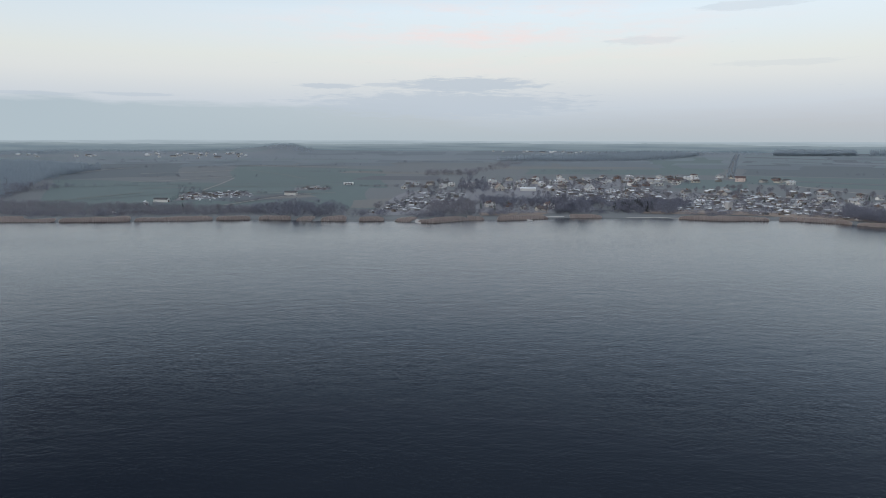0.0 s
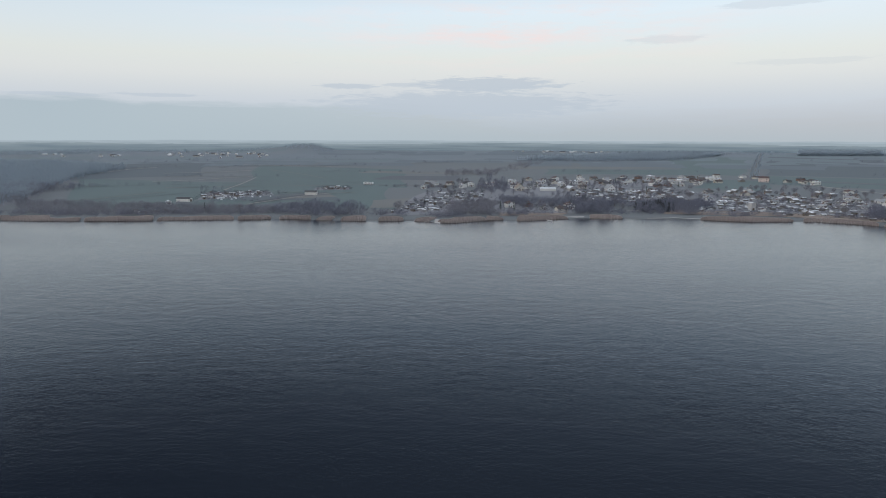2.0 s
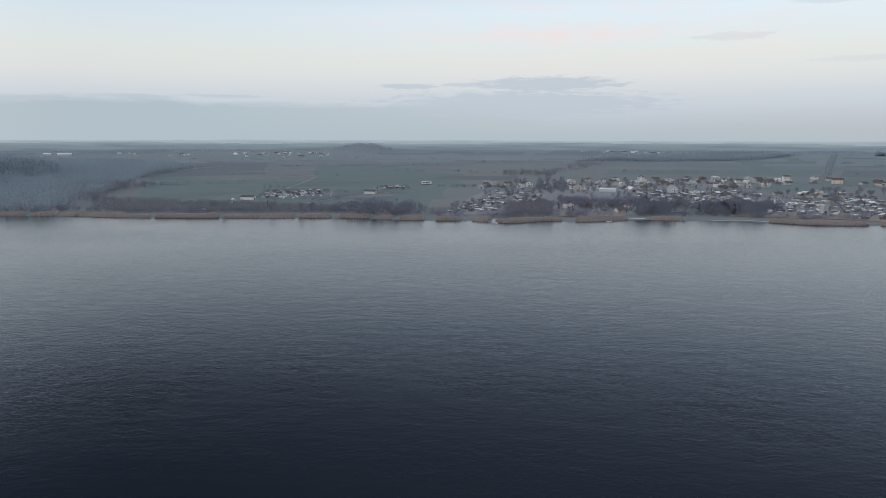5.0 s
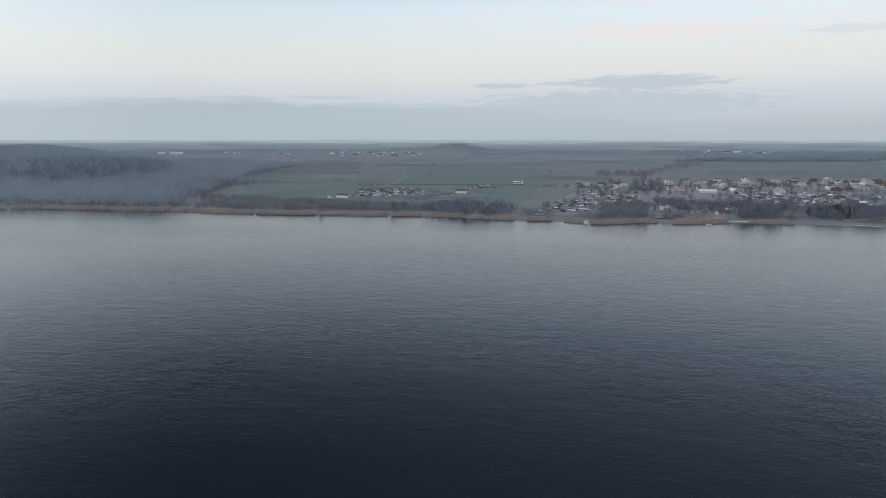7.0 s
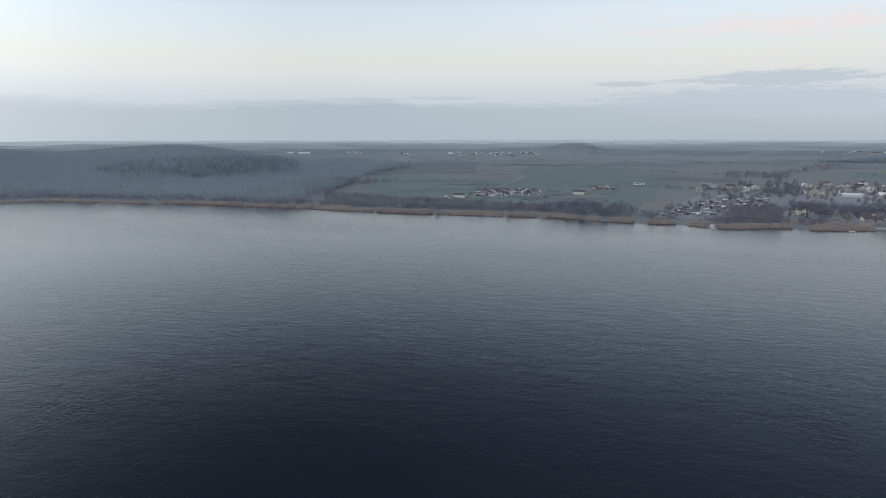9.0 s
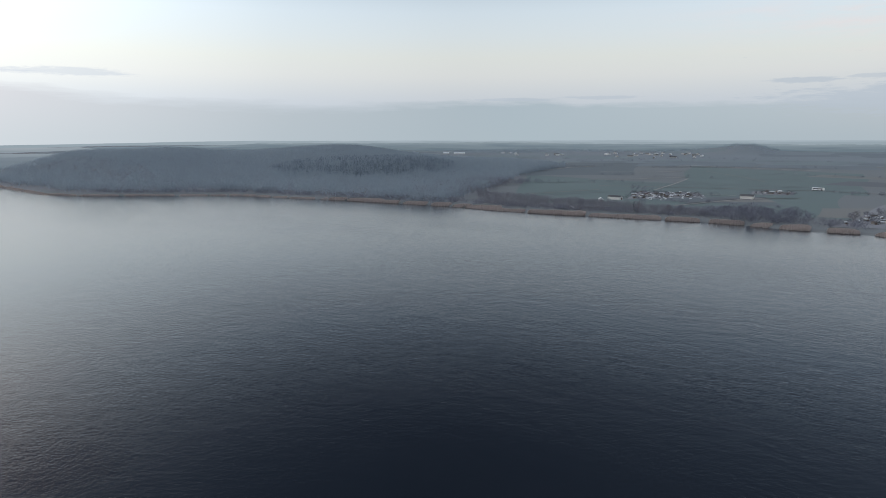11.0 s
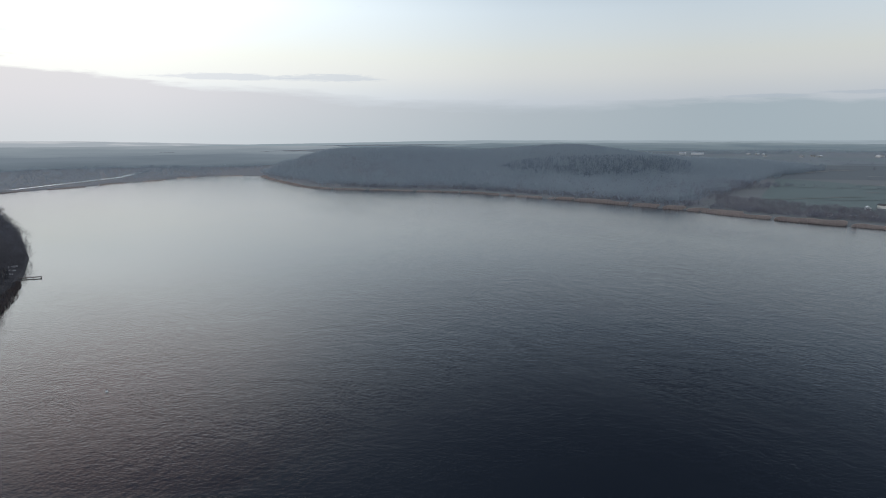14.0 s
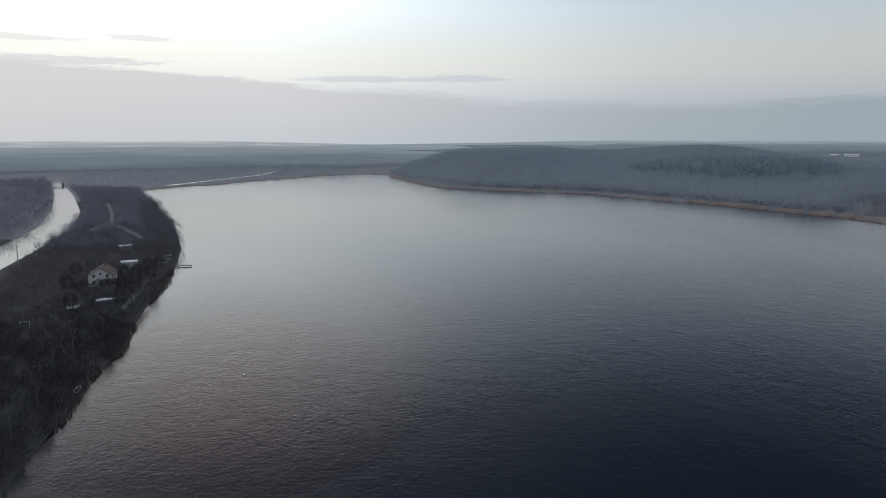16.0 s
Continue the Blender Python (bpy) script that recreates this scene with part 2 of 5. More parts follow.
WALLS = [material(n, c, rough=0.85, scale=0.4, detail_scale=3, per_object=0.08, second=tuple(v * 0.84 for v in c)) for n, c in
         (("white_render", (0.78, 0.77, 0.75)), ("cream_render", (0.66, 0.62, 0.56)), ("grey_brick", (0.46, 0.45, 0.44)),
          ("pink_render", (0.72, 0.60, 0.56)), ("red_brick", (0.25, 0.155, 0.13)), ("weathered_boards", (0.26, 0.24, 0.22)))]
ROOFS = [material(n, c, rough=r, scale=0.3, detail_scale=4, per_object=0.12) for n, c, r in
         (("grey_slate_sheets", (0.32, 0.33, 0.34), .8), ("red_roof_tiles", (0.115, 0.072, 0.068), .75), ("pale_zinc_roof", (0.74, 0.76, 0.78), .45),
          ("brown_roof_tiles", (0.12, 0.098, 0.092), .75), ("dark_felt_roof", (0.10, 0.10, 0.105), .85), ("ochre_roof", (0.34, 0.285, 0.235), .75))]
M_GLASS = material("window_glass", (0.035, 0.04, 0.05), rough=0.08, scale=0.5, detail_scale=2, spec=0.6)
M_FRAME = material("white_painted_wood", (0.75, 0.75, 0.74), rough=0.6, scale=1, detail_scale=9)
M_DOOR = material("brown_door", (0.16, 0.10, 0.07), rough=0.6, scale=1, detail_scale=9)
M_CHIMNEY = material("chimney_brick", (0.30, 0.17, 0.13), scale=1, detail_scale=8)
M_WOOD = material("grey_jetty_wood", (0.13, 0.115, 0.10), scale=0.6, detail_scale=6, second=(0.08, 0.07, 0.065))
M_STEEL = material("galvanised_steel", (0.36, 0.37, 0.39), rough=0.5, metal=0.6, scale=1, detail_scale=8)
M_CONCRETE = material("concrete", (0.42, 0.41, 0.40), scale=0.2, detail_scale=2, bump=0.01)
M_PAINT = material("white_vehicle_paint", (0.80, 0.80, 0.80), rough=0.35, scale=0.3, detail_scale=3, second=(0.74, 0.74, 0.74), spec=0.5)
M_RUBBER = material("tyre_rubber", (0.03, 0.03, 0.032), scale=2, detail_scale=12)


def water_material():
    """Dark lake water: a mirror that grows stronger at a low angle over a nearly black body."""
    m = bpy.data.materials.new("lake_water")
    m.use_nodes = True
    t = m.node_tree
    t.nodes.remove(t.nodes["Principled BSDF"])
    body, gloss, fresnel, both = (t.nodes.new("ShaderNode" + k) for k in ("BsdfDiffuse", "BsdfGlossy", "Fresnel", "MixShader"))
    body.inputs[0].default_value = (0.002, 0.004, 0.007, 1)
    gloss.inputs["Color"].default_value = (0.945, 0.965, 1.0, 1)
    fresnel.inputs["IOR"].default_value = 1.333
    geo = t.nodes.new("ShaderNodeNewGeometry")

    def mapped(squash, turn):
        mp = t.nodes.new("ShaderNodeMapping")
        mp.inputs["Rotation"].default_value = (0, 0, radians(turn))
        mp.inputs["Scale"].default_value = (1, squash, 1)
        t.links.new(geo.outputs["Position"], mp.inputs[0])
        return mp.outputs[0]

    def noise_of(vector, scale, detail):
        n = t.nodes.new("ShaderNodeTexNoise")
        n.inputs["Scale"].default_value, n.inputs["Detail"].default_value = scale, detail
        t.links.new(vector, n.inputs["Vector"])
        return n.outputs[0]

    def ranged(value, a, b, c, d):
        r = t.nodes.new("ShaderNodeMapRange")
        for i, v in enumerate((a, b, c, d)):
            r.inputs[i + 1].default_value = v
        t.links.new(value, r.inputs[0])
        return r.outputs[0]

    def calc(op, a, b, c=0.0):
        k = t.nodes.new("ShaderNodeMath")
        k.operation = op
        for i, v in enumerate((a, b, c)):
            if isinstance(v, (int, float)):
                k.inputs[i].default_value = v
            else:
                t.links.new(v, k.inputs[i])
        return k.outputs[0]

    # swell, wavelets and ripples; crests lie across a light westerly wind
    height = 0.0
    for scale, detail, weight, squash, turn in ((0.1, 3, 0.28, 1.7, 15), (0.3, 4, 0.18, 1.15, -8), (0.9, 4, 0.21, 1.0, 12), (2.3, 3, 0.13, 1.0, -5)):
        height = calc("MULTIPLY_ADD", noise_of(mapped(squash, turn), scale, detail), weight, height)
    # wind lanes, and calm water in the lee of the spit
    lanes = noise_of(mapped(3.5, 0), 0.006, 3)
    xyz = t.nodes.new("ShaderNodeSeparateXYZ")
    t.links.new(geo.outputs["Position"], xyz.inputs[0])
    calm = calc("MAXIMUM", ranged(xyz.outputs[0], -400, -190, 0.25, 1.0), ranged(xyz.outputs[1], 60, 330, 0.25, 1.0))
    bn = t.nodes.new("ShaderNodeBump")
    bn.inputs["Distance"].default_value = 0.45
    t.links.new(calc("MULTIPLY", calm, ranged(lanes, 0.35, 0.65, 0.5, 0.66)), bn.inputs["Strength"])
    t.links.new(height, bn.inputs["Height"])
    t.links.new(ranged(lanes, 0.35, 0.65, 0.07, 0.11), gloss.inputs["Roughness"])
    for node in (gloss, fresnel):
        t.links.new(bn.outputs[0], node.inputs["Normal"])
    t.links.new(fresnel.outputs[0], both.inputs[0])
    t.links.new(body.outputs[0], both.inputs[1])
    t.links.new(gloss.outputs[0], both.inputs[2])
    t.links.new(both.outputs[0], t.nodes["Material Output"].inputs[0])
    return m


M_WATER = water_material()


def haze_glow_material(name, lower, upper, foot, head):
    """Land so far off that only the lit air before it is seen: that haze is put into a faint glow, paler towards the
    top.
    """
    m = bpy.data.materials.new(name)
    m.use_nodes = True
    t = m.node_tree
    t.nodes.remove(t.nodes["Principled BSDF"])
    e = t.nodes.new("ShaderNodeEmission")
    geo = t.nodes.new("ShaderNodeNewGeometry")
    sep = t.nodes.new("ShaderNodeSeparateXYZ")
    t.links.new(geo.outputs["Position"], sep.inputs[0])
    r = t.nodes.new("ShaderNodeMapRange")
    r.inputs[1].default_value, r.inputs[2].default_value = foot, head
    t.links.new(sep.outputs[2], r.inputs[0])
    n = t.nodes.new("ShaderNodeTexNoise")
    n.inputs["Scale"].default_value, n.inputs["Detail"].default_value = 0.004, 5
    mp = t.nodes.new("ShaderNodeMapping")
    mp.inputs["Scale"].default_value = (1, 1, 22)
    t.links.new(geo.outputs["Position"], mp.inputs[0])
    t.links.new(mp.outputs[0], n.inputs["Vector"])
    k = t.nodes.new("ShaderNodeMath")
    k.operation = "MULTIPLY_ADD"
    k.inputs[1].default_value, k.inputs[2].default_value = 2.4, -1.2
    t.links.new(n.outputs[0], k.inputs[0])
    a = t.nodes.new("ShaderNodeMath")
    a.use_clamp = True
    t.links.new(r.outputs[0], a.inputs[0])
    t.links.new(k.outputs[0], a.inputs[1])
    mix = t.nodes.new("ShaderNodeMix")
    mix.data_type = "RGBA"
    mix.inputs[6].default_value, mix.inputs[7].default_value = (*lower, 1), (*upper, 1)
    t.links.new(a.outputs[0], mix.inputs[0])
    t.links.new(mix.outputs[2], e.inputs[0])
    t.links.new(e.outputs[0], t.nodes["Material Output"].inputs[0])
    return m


M_RIDGE_NEAR = haze_glow_material("far_ridge_glow", (0.11, 0.155, 0.195), (0.2, 0.255, 0.295), 8, 30)
M_RIDGE_MID = haze_glow_material("farther_ridge_glow", (0.17, 0.225, 0.27), (0.26, 0.32, 0.36), 20, 38)
M_RIDGE_FAR = haze_glow_material("horizon_ridge_glow", (0.32, 0.39, 0.44), (0.41, 0.485, 0.545), 30, 46)
M_WEST_NEAR = haze_glow_material("western_wood_glow", (0.15, 0.19, 0.23), (0.205, 0.25, 0.295), 2, 24)
M_WEST_MID = haze_glow_material("farther_western_glow", (0.205, 0.25, 0.295), (0.275, 0.325, 0.37), 6, 24)
M_WEST_FAR = haze_glow_material("western_lowland_glow", (0.275, 0.325, 0.37), (0.35, 0.40, 0.445), 10, 28)
M_HAZE_RIM = haze_glow_material("horizon_haze_glow", (0.44, 0.49, 0.54), (0.74, 0.755, 0.78), 28, 55)

# ---- the lie of the land ----
# Plan in metres: the lens hangs over (0, 0), y is north, the lake stretches away to the west.
NORTH_SHORE = [(600, 330), (450, 400), (345, 440), (303, 463), (284, 484), (260, 500), (207, 497), (163, 516), (127, 511), (89, 514), (48, 496),
               (19, 498), (-6, 480), (-19, 483), (-39, 492), (-60, 489), (-93, 490), (-127, 498), (-166, 492), (-207, 486),
               (-257, 478), (-306, 476), (-350, 481), (-407, 474), (-480, 466), (-535, 450), (-600, 440), (-645, 405), (-684, 379),
               (-730, 338), (-780, 322), (-871, 331), (-952, 341), (-1045, 358)]
WEST_SHORE = [(-1078, 340), (-1100, 290), (-1078, 246), (-1025, 200), (-990, 140), (-932, 84), (-905, 30), (-866, -8)]
SOUTH_SHORE = [(-796, -6), (-700, 3), (-629, 7), (-559, 8), (-485, 14), (-429, 14), (-395, 14), (-350, 10), (-297, 3), (-259, -4), (-226, -9),
               (-207, -10), (-186, -17), (-158, -21), (-133, -26), (-80, -32), (0, -42), (150, -60), (400, -60), (700, -20), (800, 150)]
CANAL = [(-250, -73), (-363, -66), (-417, -59), (-523, -50), (-631, -54), (-826, -76), (-944, -94), (-1130, -120), (-1136, -132), (-1010, -116), (-835, -95), (-655, -77),
         (-522, -72), (-481, -76), (-435, -80), (-250, -100)]
LAKE = NORTH_SHORE + WEST_SHORE + SOUTH_SHORE


def smooth(a, b, v):
    v = np.clip((v - a) / (b - a), 0, 1)
    return v * v * (3 - 2 * v)


def shore_distance(x, y, ring):
    """Metres to the ring's edge, positive outside it."""
    x, y = np.asarray(x, float), np.asarray(y, float)
    best, inside = np.full(x.shape, 1e9), np.zeros(x.shape, bool)
    for (ax, ay), (bx, by) in zip(ring, ring[1:] + ring[:1]):
        dx, dy = bx - ax, by - ay
        k = np.clip(((x - ax) * dx + (y - ay) * dy) / (dx * dx + dy * dy), 0, 1)
        best = np.minimum(best, np.hypot(x - ax - k * dx, y - ay - k * dy))
        if dy:
            inside ^= ((ay > y) != (by > y)) & (x < ax + (y - ay) / dy * dx)
    return np.where(inside, -best, best)


def polar(bearing, distance):
    """Plan position from a bearing in degrees west of north and metres."""
    return -distance * math.sin(radians(bearing)), distance * math.cos(radians(bearing))


# broad hills: bearing, distance, height, half-width along the bearing, half-width across
HILLS = [(45.2, 1680, 19, 380, 140), (51.5, 1560, 8.4, 360, 140), (58.8, 1400, 21.5, 320, 110), (65, 1200, 21.6, 260, 85), (40.5, 1080, 15, 150, 110),
         (12.9, 2100, 19, 170, 68), (15.5, 2150, 9, 180, 80)]


def ground(x, y):
    """Height of the land in metres; the water lies at 0."""
    x, y = np.asarray(x, float), np.asarray(y, float)
    d = np.minimum(shore_distance(x, y, LAKE), shore_distance(x, y, CANAL))
    r, b = np.hypot(x, y), np.degrees(np.arctan2(-x, y))
    z = np.clip(d * 0.22, -1.6, 0.8) + 2.6 * smooth(15, 260, d) * np.where(y > 60, 1, 0.25)
    low = 1 - smooth(56, 70, np.abs(b - 4))
    z += low * 15 * smooth(700, 2300, r)
    for bearing, distance, height, along, across in HILLS:
        hx, hy = polar(bearing, distance)
        ux, uy = hx / distance, hy / distance
        p, q = (x - hx) * ux + (y - hy) * uy, (x - hx) * uy - (y - hy) * ux
        z += height * np.exp(-(p / along) ** 2 - (q / across) ** 2) * smooth(20, 160, d)
    z += smooth(80, 400, d) * (0.5 * np.sin(x / 90 + 0.7 * np.sin(y / 130)) + 0.5 * np.sin(y / 75 + x / 210))
    return z


def rp(*pairs):
    return [polar(b, d) for b, d in pairs]


# the western woods
WEST_WOOD = rp((37.3, 606), (33, 760), (30, 1000), (27.5, 1260), (31, 1420), (37, 1500), (44, 1800), (50, 1720), (57, 1560), (64, 1420), (69.5, 1250), (71, 1120),
               (68.5, 960), (66, 850), (61, 800), (54.5, 790), (48, 710), (41, 650))

# ---- building helpers ----


def link_mesh(name, verts, faces, mat):
    me = bpy.data.meshes.new(name)
    me.from_pydata([tuple(v) for v in verts], [], [tuple(f) for f in faces])
    me.materials.append(mat)
    return me


def big_mesh(name, verts, tris, mat):
    """A mesh from arrays of corners and triangles."""
    me = bpy.data.meshes.new(name)
    verts, tris = np.asarray(verts, np.float32), np.asarray(tris, np.int32)
    me.vertices.add(len(verts))
    me.vertices.foreach_set("co", verts.ravel())
    me.loops.add(tris.size)
    me.loops.foreach_set("vertex_index", tris.ravel())
    me.polygons.add(len(tris))
    me.polygons.foreach_set("loop_start", np.arange(0, tris.size, tris.shape[1], dtype=np.int32))
    me.update(calc_edges=True)
    me.validate()
    me.materials.append(mat)
    return me


def part(name, bm, mat, parent, label=""):
    """Links a bmesh, or a ready mesh, as one object under its thing."""
    me = bm
    if isinstance(bm, bmesh.types.BMesh):
        me = bpy.data.meshes.new(name)
        bm.to_mesh(me)
        bm.free()
        me.materials.append(mat)
    ob = new(name, me)
    ob.parent = parent
    return tagged(ob, label)


def box(bm, x0, x1, y0, y1, z0, z1, bevel=0.0):
    made = bmesh.ops.create_cube(bm, size=1, matrix=Matrix.Translation(((x0 + x1) / 2, (y0 + y1) / 2, (z0 + z1) / 2)) @ Matrix.Diagonal((x1 - x0, y1 - y0, z1 - z0, 1)))
    if bevel:
        edges = list({e for v in made["verts"] for e in v.link_edges})
        bmesh.ops.bevel(bm, geom=edges, offset=bevel, segments=1, affect="EDGES")
    return bm


def boxes(*sizes, bevel=0.0):
    bm = bmesh.new()
    for s in sizes:
        box(bm, *s, bevel=bevel)
    return bm


def rod(bm, a, b, r0, r1=None, sides=6):
    a, b = Vector(a), Vector(b)
    m = Matrix.Translation((a + b) / 2) @ (b - a).to_track_quat("Z", "Y").to_matrix().to_4x4()
    bmesh.ops.create_cone(bm, cap_ends=True, segments=sides, radius1=r0, radius2=r0 if r1 is None else r1, depth=(b - a).length, matrix=m)
    return bm


def high(x, y):
    return float(max(ground(x, y), 0))


# ---- ground, water ----
near = np.concatenate([np.arange(20, 420, 8), np.arange(420, 760, 3.5), np.geomspace(760, 4900, 150)])
fan = np.radians(np.concatenate([np.arange(-42, 108, 0.45), np.arange(108, 318, 3.0)]))
A, D = np.meshgrid(fan, near)
gx, gy = -D * np.sin(A), D * np.cos(A)
gz = ground(gx, gy)
rows, cols = gx.shape
ri, ci = np.meshgrid(np.arange(rows - 1), np.arange(cols), indexing="ij")
cj = (ci + 1) % cols
quads = np.stack([ri * cols + ci, ri * cols + cj, (ri + 1) * cols + cj, (ri + 1) * cols + ci], -1).reshape(-1, 4)
land = new("ground", big_mesh("ground", np.stack([gx, gy, gz], -1).reshape(-1, 3), quads[:, ::-1], M_GROUND))
land.data.polygons.foreach_set("use_smooth", np.ones(len(quads), bool))
# under the western woods and on the spit the ground is leaf litter: hazed pale in the west, dark on the spit
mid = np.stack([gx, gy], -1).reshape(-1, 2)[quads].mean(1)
land.data.materials.append(M_HAZED_LITTER)
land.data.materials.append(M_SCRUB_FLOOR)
land.data.materials.append(M_FAR_GROUND)
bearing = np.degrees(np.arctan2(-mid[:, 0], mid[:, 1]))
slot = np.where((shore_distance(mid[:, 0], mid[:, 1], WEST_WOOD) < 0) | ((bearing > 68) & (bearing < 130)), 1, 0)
# beyond 1420 m the ground takes the grassland colour with haze in it
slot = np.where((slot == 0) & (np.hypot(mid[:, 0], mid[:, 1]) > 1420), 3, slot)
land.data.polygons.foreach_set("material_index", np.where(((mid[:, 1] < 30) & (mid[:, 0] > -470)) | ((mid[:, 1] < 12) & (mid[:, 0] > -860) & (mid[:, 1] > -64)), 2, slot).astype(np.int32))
tagged(land, "flat winter farmland of dull green and brown grass", "ground", kind="structure")

lake = new("water", link_mesh("water", [(-1560, -260, 0), (900, -260, 0), (900, 560, 0), (-1560, 560, 0)], [(0, 1, 2, 3)], M_WATER))
tagged(lake, "dark rippled lake water reflecting a dusk sky", "water", kind="structure")


def drape(name, mat, corners, label, category, up=0.06, steps=(26, 20), wobble=0.0):
    """A sheet that lies on the ground inside four plan corners, given in order."""
    (ax, ay), (bx, by), (cx, cy), (ex, ey) = corners
    u, v = np.meshgrid(np.linspace(0, 1, steps[0]), np.linspace(0, 1, steps[1]))
    x = (ax * (1 - u) + bx * u) * (1 - v) + (ex * (1 - u) + cx * u) * v
    y = (ay * (1 - u) + by * u) * (1 - v) + (ey * (1 - u) + cy * u) * v
    if wobble:
        x, y = x + wobble * np.sin(y / 37 + x / 61), y + wobble * np.sin(x / 29 + y / 83)
    z = np.maximum(ground(x, y), 0) + up
    n = steps[0]
    r, c = np.meshgrid(np.arange(steps[1] - 1), np.arange(n - 1), indexing="ij")
    q = np.stack([r * n + c, r * n + c + 1, (r + 1) * n + c + 1, (r + 1) * n + c], -1).reshape(-1, 4)
    ob = new(name, big_mesh(name, np.stack([x, y, z], -1).reshape(-1, 3), q, mat))
    return tagged(ob, label, category, kind="structure")


def ribbon(name, mat, line, width, label, category, up=0.1, step=12.0):
    """A track along a plan line, draped on the ground."""
    pts = []
    for (ax, ay), (bx, by) in zip(line, line[1:]):
        n = max(2, int(math.hypot(bx - ax, by - ay) / step))
        pts += [(ax + (bx - ax) * i / n, ay + (by - ay) * i / n) for i in range(n)]
    pts.append(line[-1])
    p = np.array(pts, float)
    d = np.gradient(p, axis=0)
    d /= np.linalg.norm(d, axis=1)[:, None]
    side = np.stack([-d[:, 1], d[:, 0]], 1) * width / 2
    l, r = p + side, p - side
    xy = np.stack([l, p, r], 1).reshape(-1, 2)
    z = np.maximum(ground(xy[:, 0], xy[:, 1]), 0) + up
    q = [(3 * i + k, 3 * i + 3 + k, 3 * i + 4 + k, 3 * i + 1 + k) for i in range(len(p) - 1) for k in (0, 1)]
    ob = new(name, big_mesh(name, np.column_stack([xy, z]), q, mat))
    return tagged(ob, label, category, kind="structure")


FIELD_LABELS = {M_GREEN.name: "dull green winter crop field", M_BROWN.name: "brown stubble field in winter", M_PLOUGH.name: "dark ploughed field of bare soil",
                M_PALE.name: "pale dry grass field in winter", M_FAR_GREEN.name: "far winter crop field with blue-green haze in its colour", M_FAR_BROWN.name: "far stubble field with grey haze in its colour", M_FAR_PALE.name: "far dry grass field with pale haze in its colour",
                M_SEDGE.name: "brown strip of dead sedge behind the reeds"}


def field(mat, b0, d0, b1, d1, b2, d2, b3, d3, up=0.06, wobble=4.0):
    drape("field", mat, [polar(b0, d0), polar(b1, d1), polar(b2, d2), polar(b3, d3)], FIELD_LABELS[mat.name], "field", up, wobble=wobble)


# fields, corner by corner: bearing and distance
field(M_GREEN, 31, 640, 6, 570, 6.5, 830, 30, 1010)
field(M_GREEN, 18, 840, 5, 780, 5, 1180, 17, 1290, 0.10)
field(M_BROWN, 36, 960, 21.5, 1060, 20.5, 1420, 36, 1420, 0.14)
field(M_PLOUGH, 7.5, 930, 0, 905, 0.5, 985, 6, 1000, 0.14)
field(M_PALE, 9, 1075, -1, 1020, -1, 1065, 8, 1130, 0.14)
field(M_PALE, 8.3, 575, 2.6, 590, 2.6, 660, 7.5, 640, 0.14)
field(M_BROWN, 19, 655, 10, 640, 11.5, 720, 19, 690, 0.18)
field(M_PALE, 15.5, 655, 10.5, 675, 11, 700, 15, 672, 0.22)
field(M_GREEN, -7, 1040, -19, 1110, -19, 1260, -7, 1190, 0.10)
field(M_GREEN, -18, 1130, -22.3, 1090, -22.3, 1800, -16.5, 1750, 0.14)
field(M_BROWN, -23.9, 1130, -38, 1130, -38, 1950, -23.9, 1900, 0.10)
field(M_GREEN, -24, 940, -38, 900, -38, 1110, -24, 1110, 0.14)
field(M_PALE, -4, 1190, -17, 1280, -17, 1340, -4, 1260, 0.14)
field(M_BROWN, -3.5, 635, -9, 640, -9.2, 670, -3.6, 668, 0.26)
field(M_BROWN, -27, 985, -38, 960, -38, 1000, -28, 1010, 0.18)
field(M_GREEN, -18.5, 835, -24, 800, -24.2, 985, -20.5, 1000, 0.24)
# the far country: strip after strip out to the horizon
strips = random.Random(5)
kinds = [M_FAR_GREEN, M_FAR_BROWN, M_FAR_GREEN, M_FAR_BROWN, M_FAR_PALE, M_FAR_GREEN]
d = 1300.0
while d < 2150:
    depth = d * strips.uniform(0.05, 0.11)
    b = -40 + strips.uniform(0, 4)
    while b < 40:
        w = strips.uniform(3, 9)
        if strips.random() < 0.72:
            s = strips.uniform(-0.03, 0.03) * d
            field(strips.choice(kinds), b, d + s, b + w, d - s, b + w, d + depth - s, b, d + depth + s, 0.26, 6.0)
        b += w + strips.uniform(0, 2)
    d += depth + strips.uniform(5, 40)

# garden plots under the village
GARDEN = "dark winter garden plots between huts"
for c in ([(7, 520), (-2, 545), (-2.5, 760), (3, 720)], [(-9, 635), (-17, 630), (-18, 830), (-9, 780)], [(-17, 585), (-38, 590), (-38, 740), (-17, 790)], [(-3, 760), (-12, 770), (-20, 1020), (-4, 900)],
          [(21.8, 668), (15.9, 694), (16.2, 746), (21.2, 744)], [(12.2, 748), (9.4, 755), (9.4, 803), (12.2, 796)], [(-2.6, 540), (-9.5, 545), (-9.5, 622), (-3, 622)], [(-2.4, 622), (-9.2, 622), (-9.2, 775), (-2.4, 765)]):
    drape("garden_plots", M_GARDEN, rp(*c), GARDEN, "garden", 0.2, wobble=3)

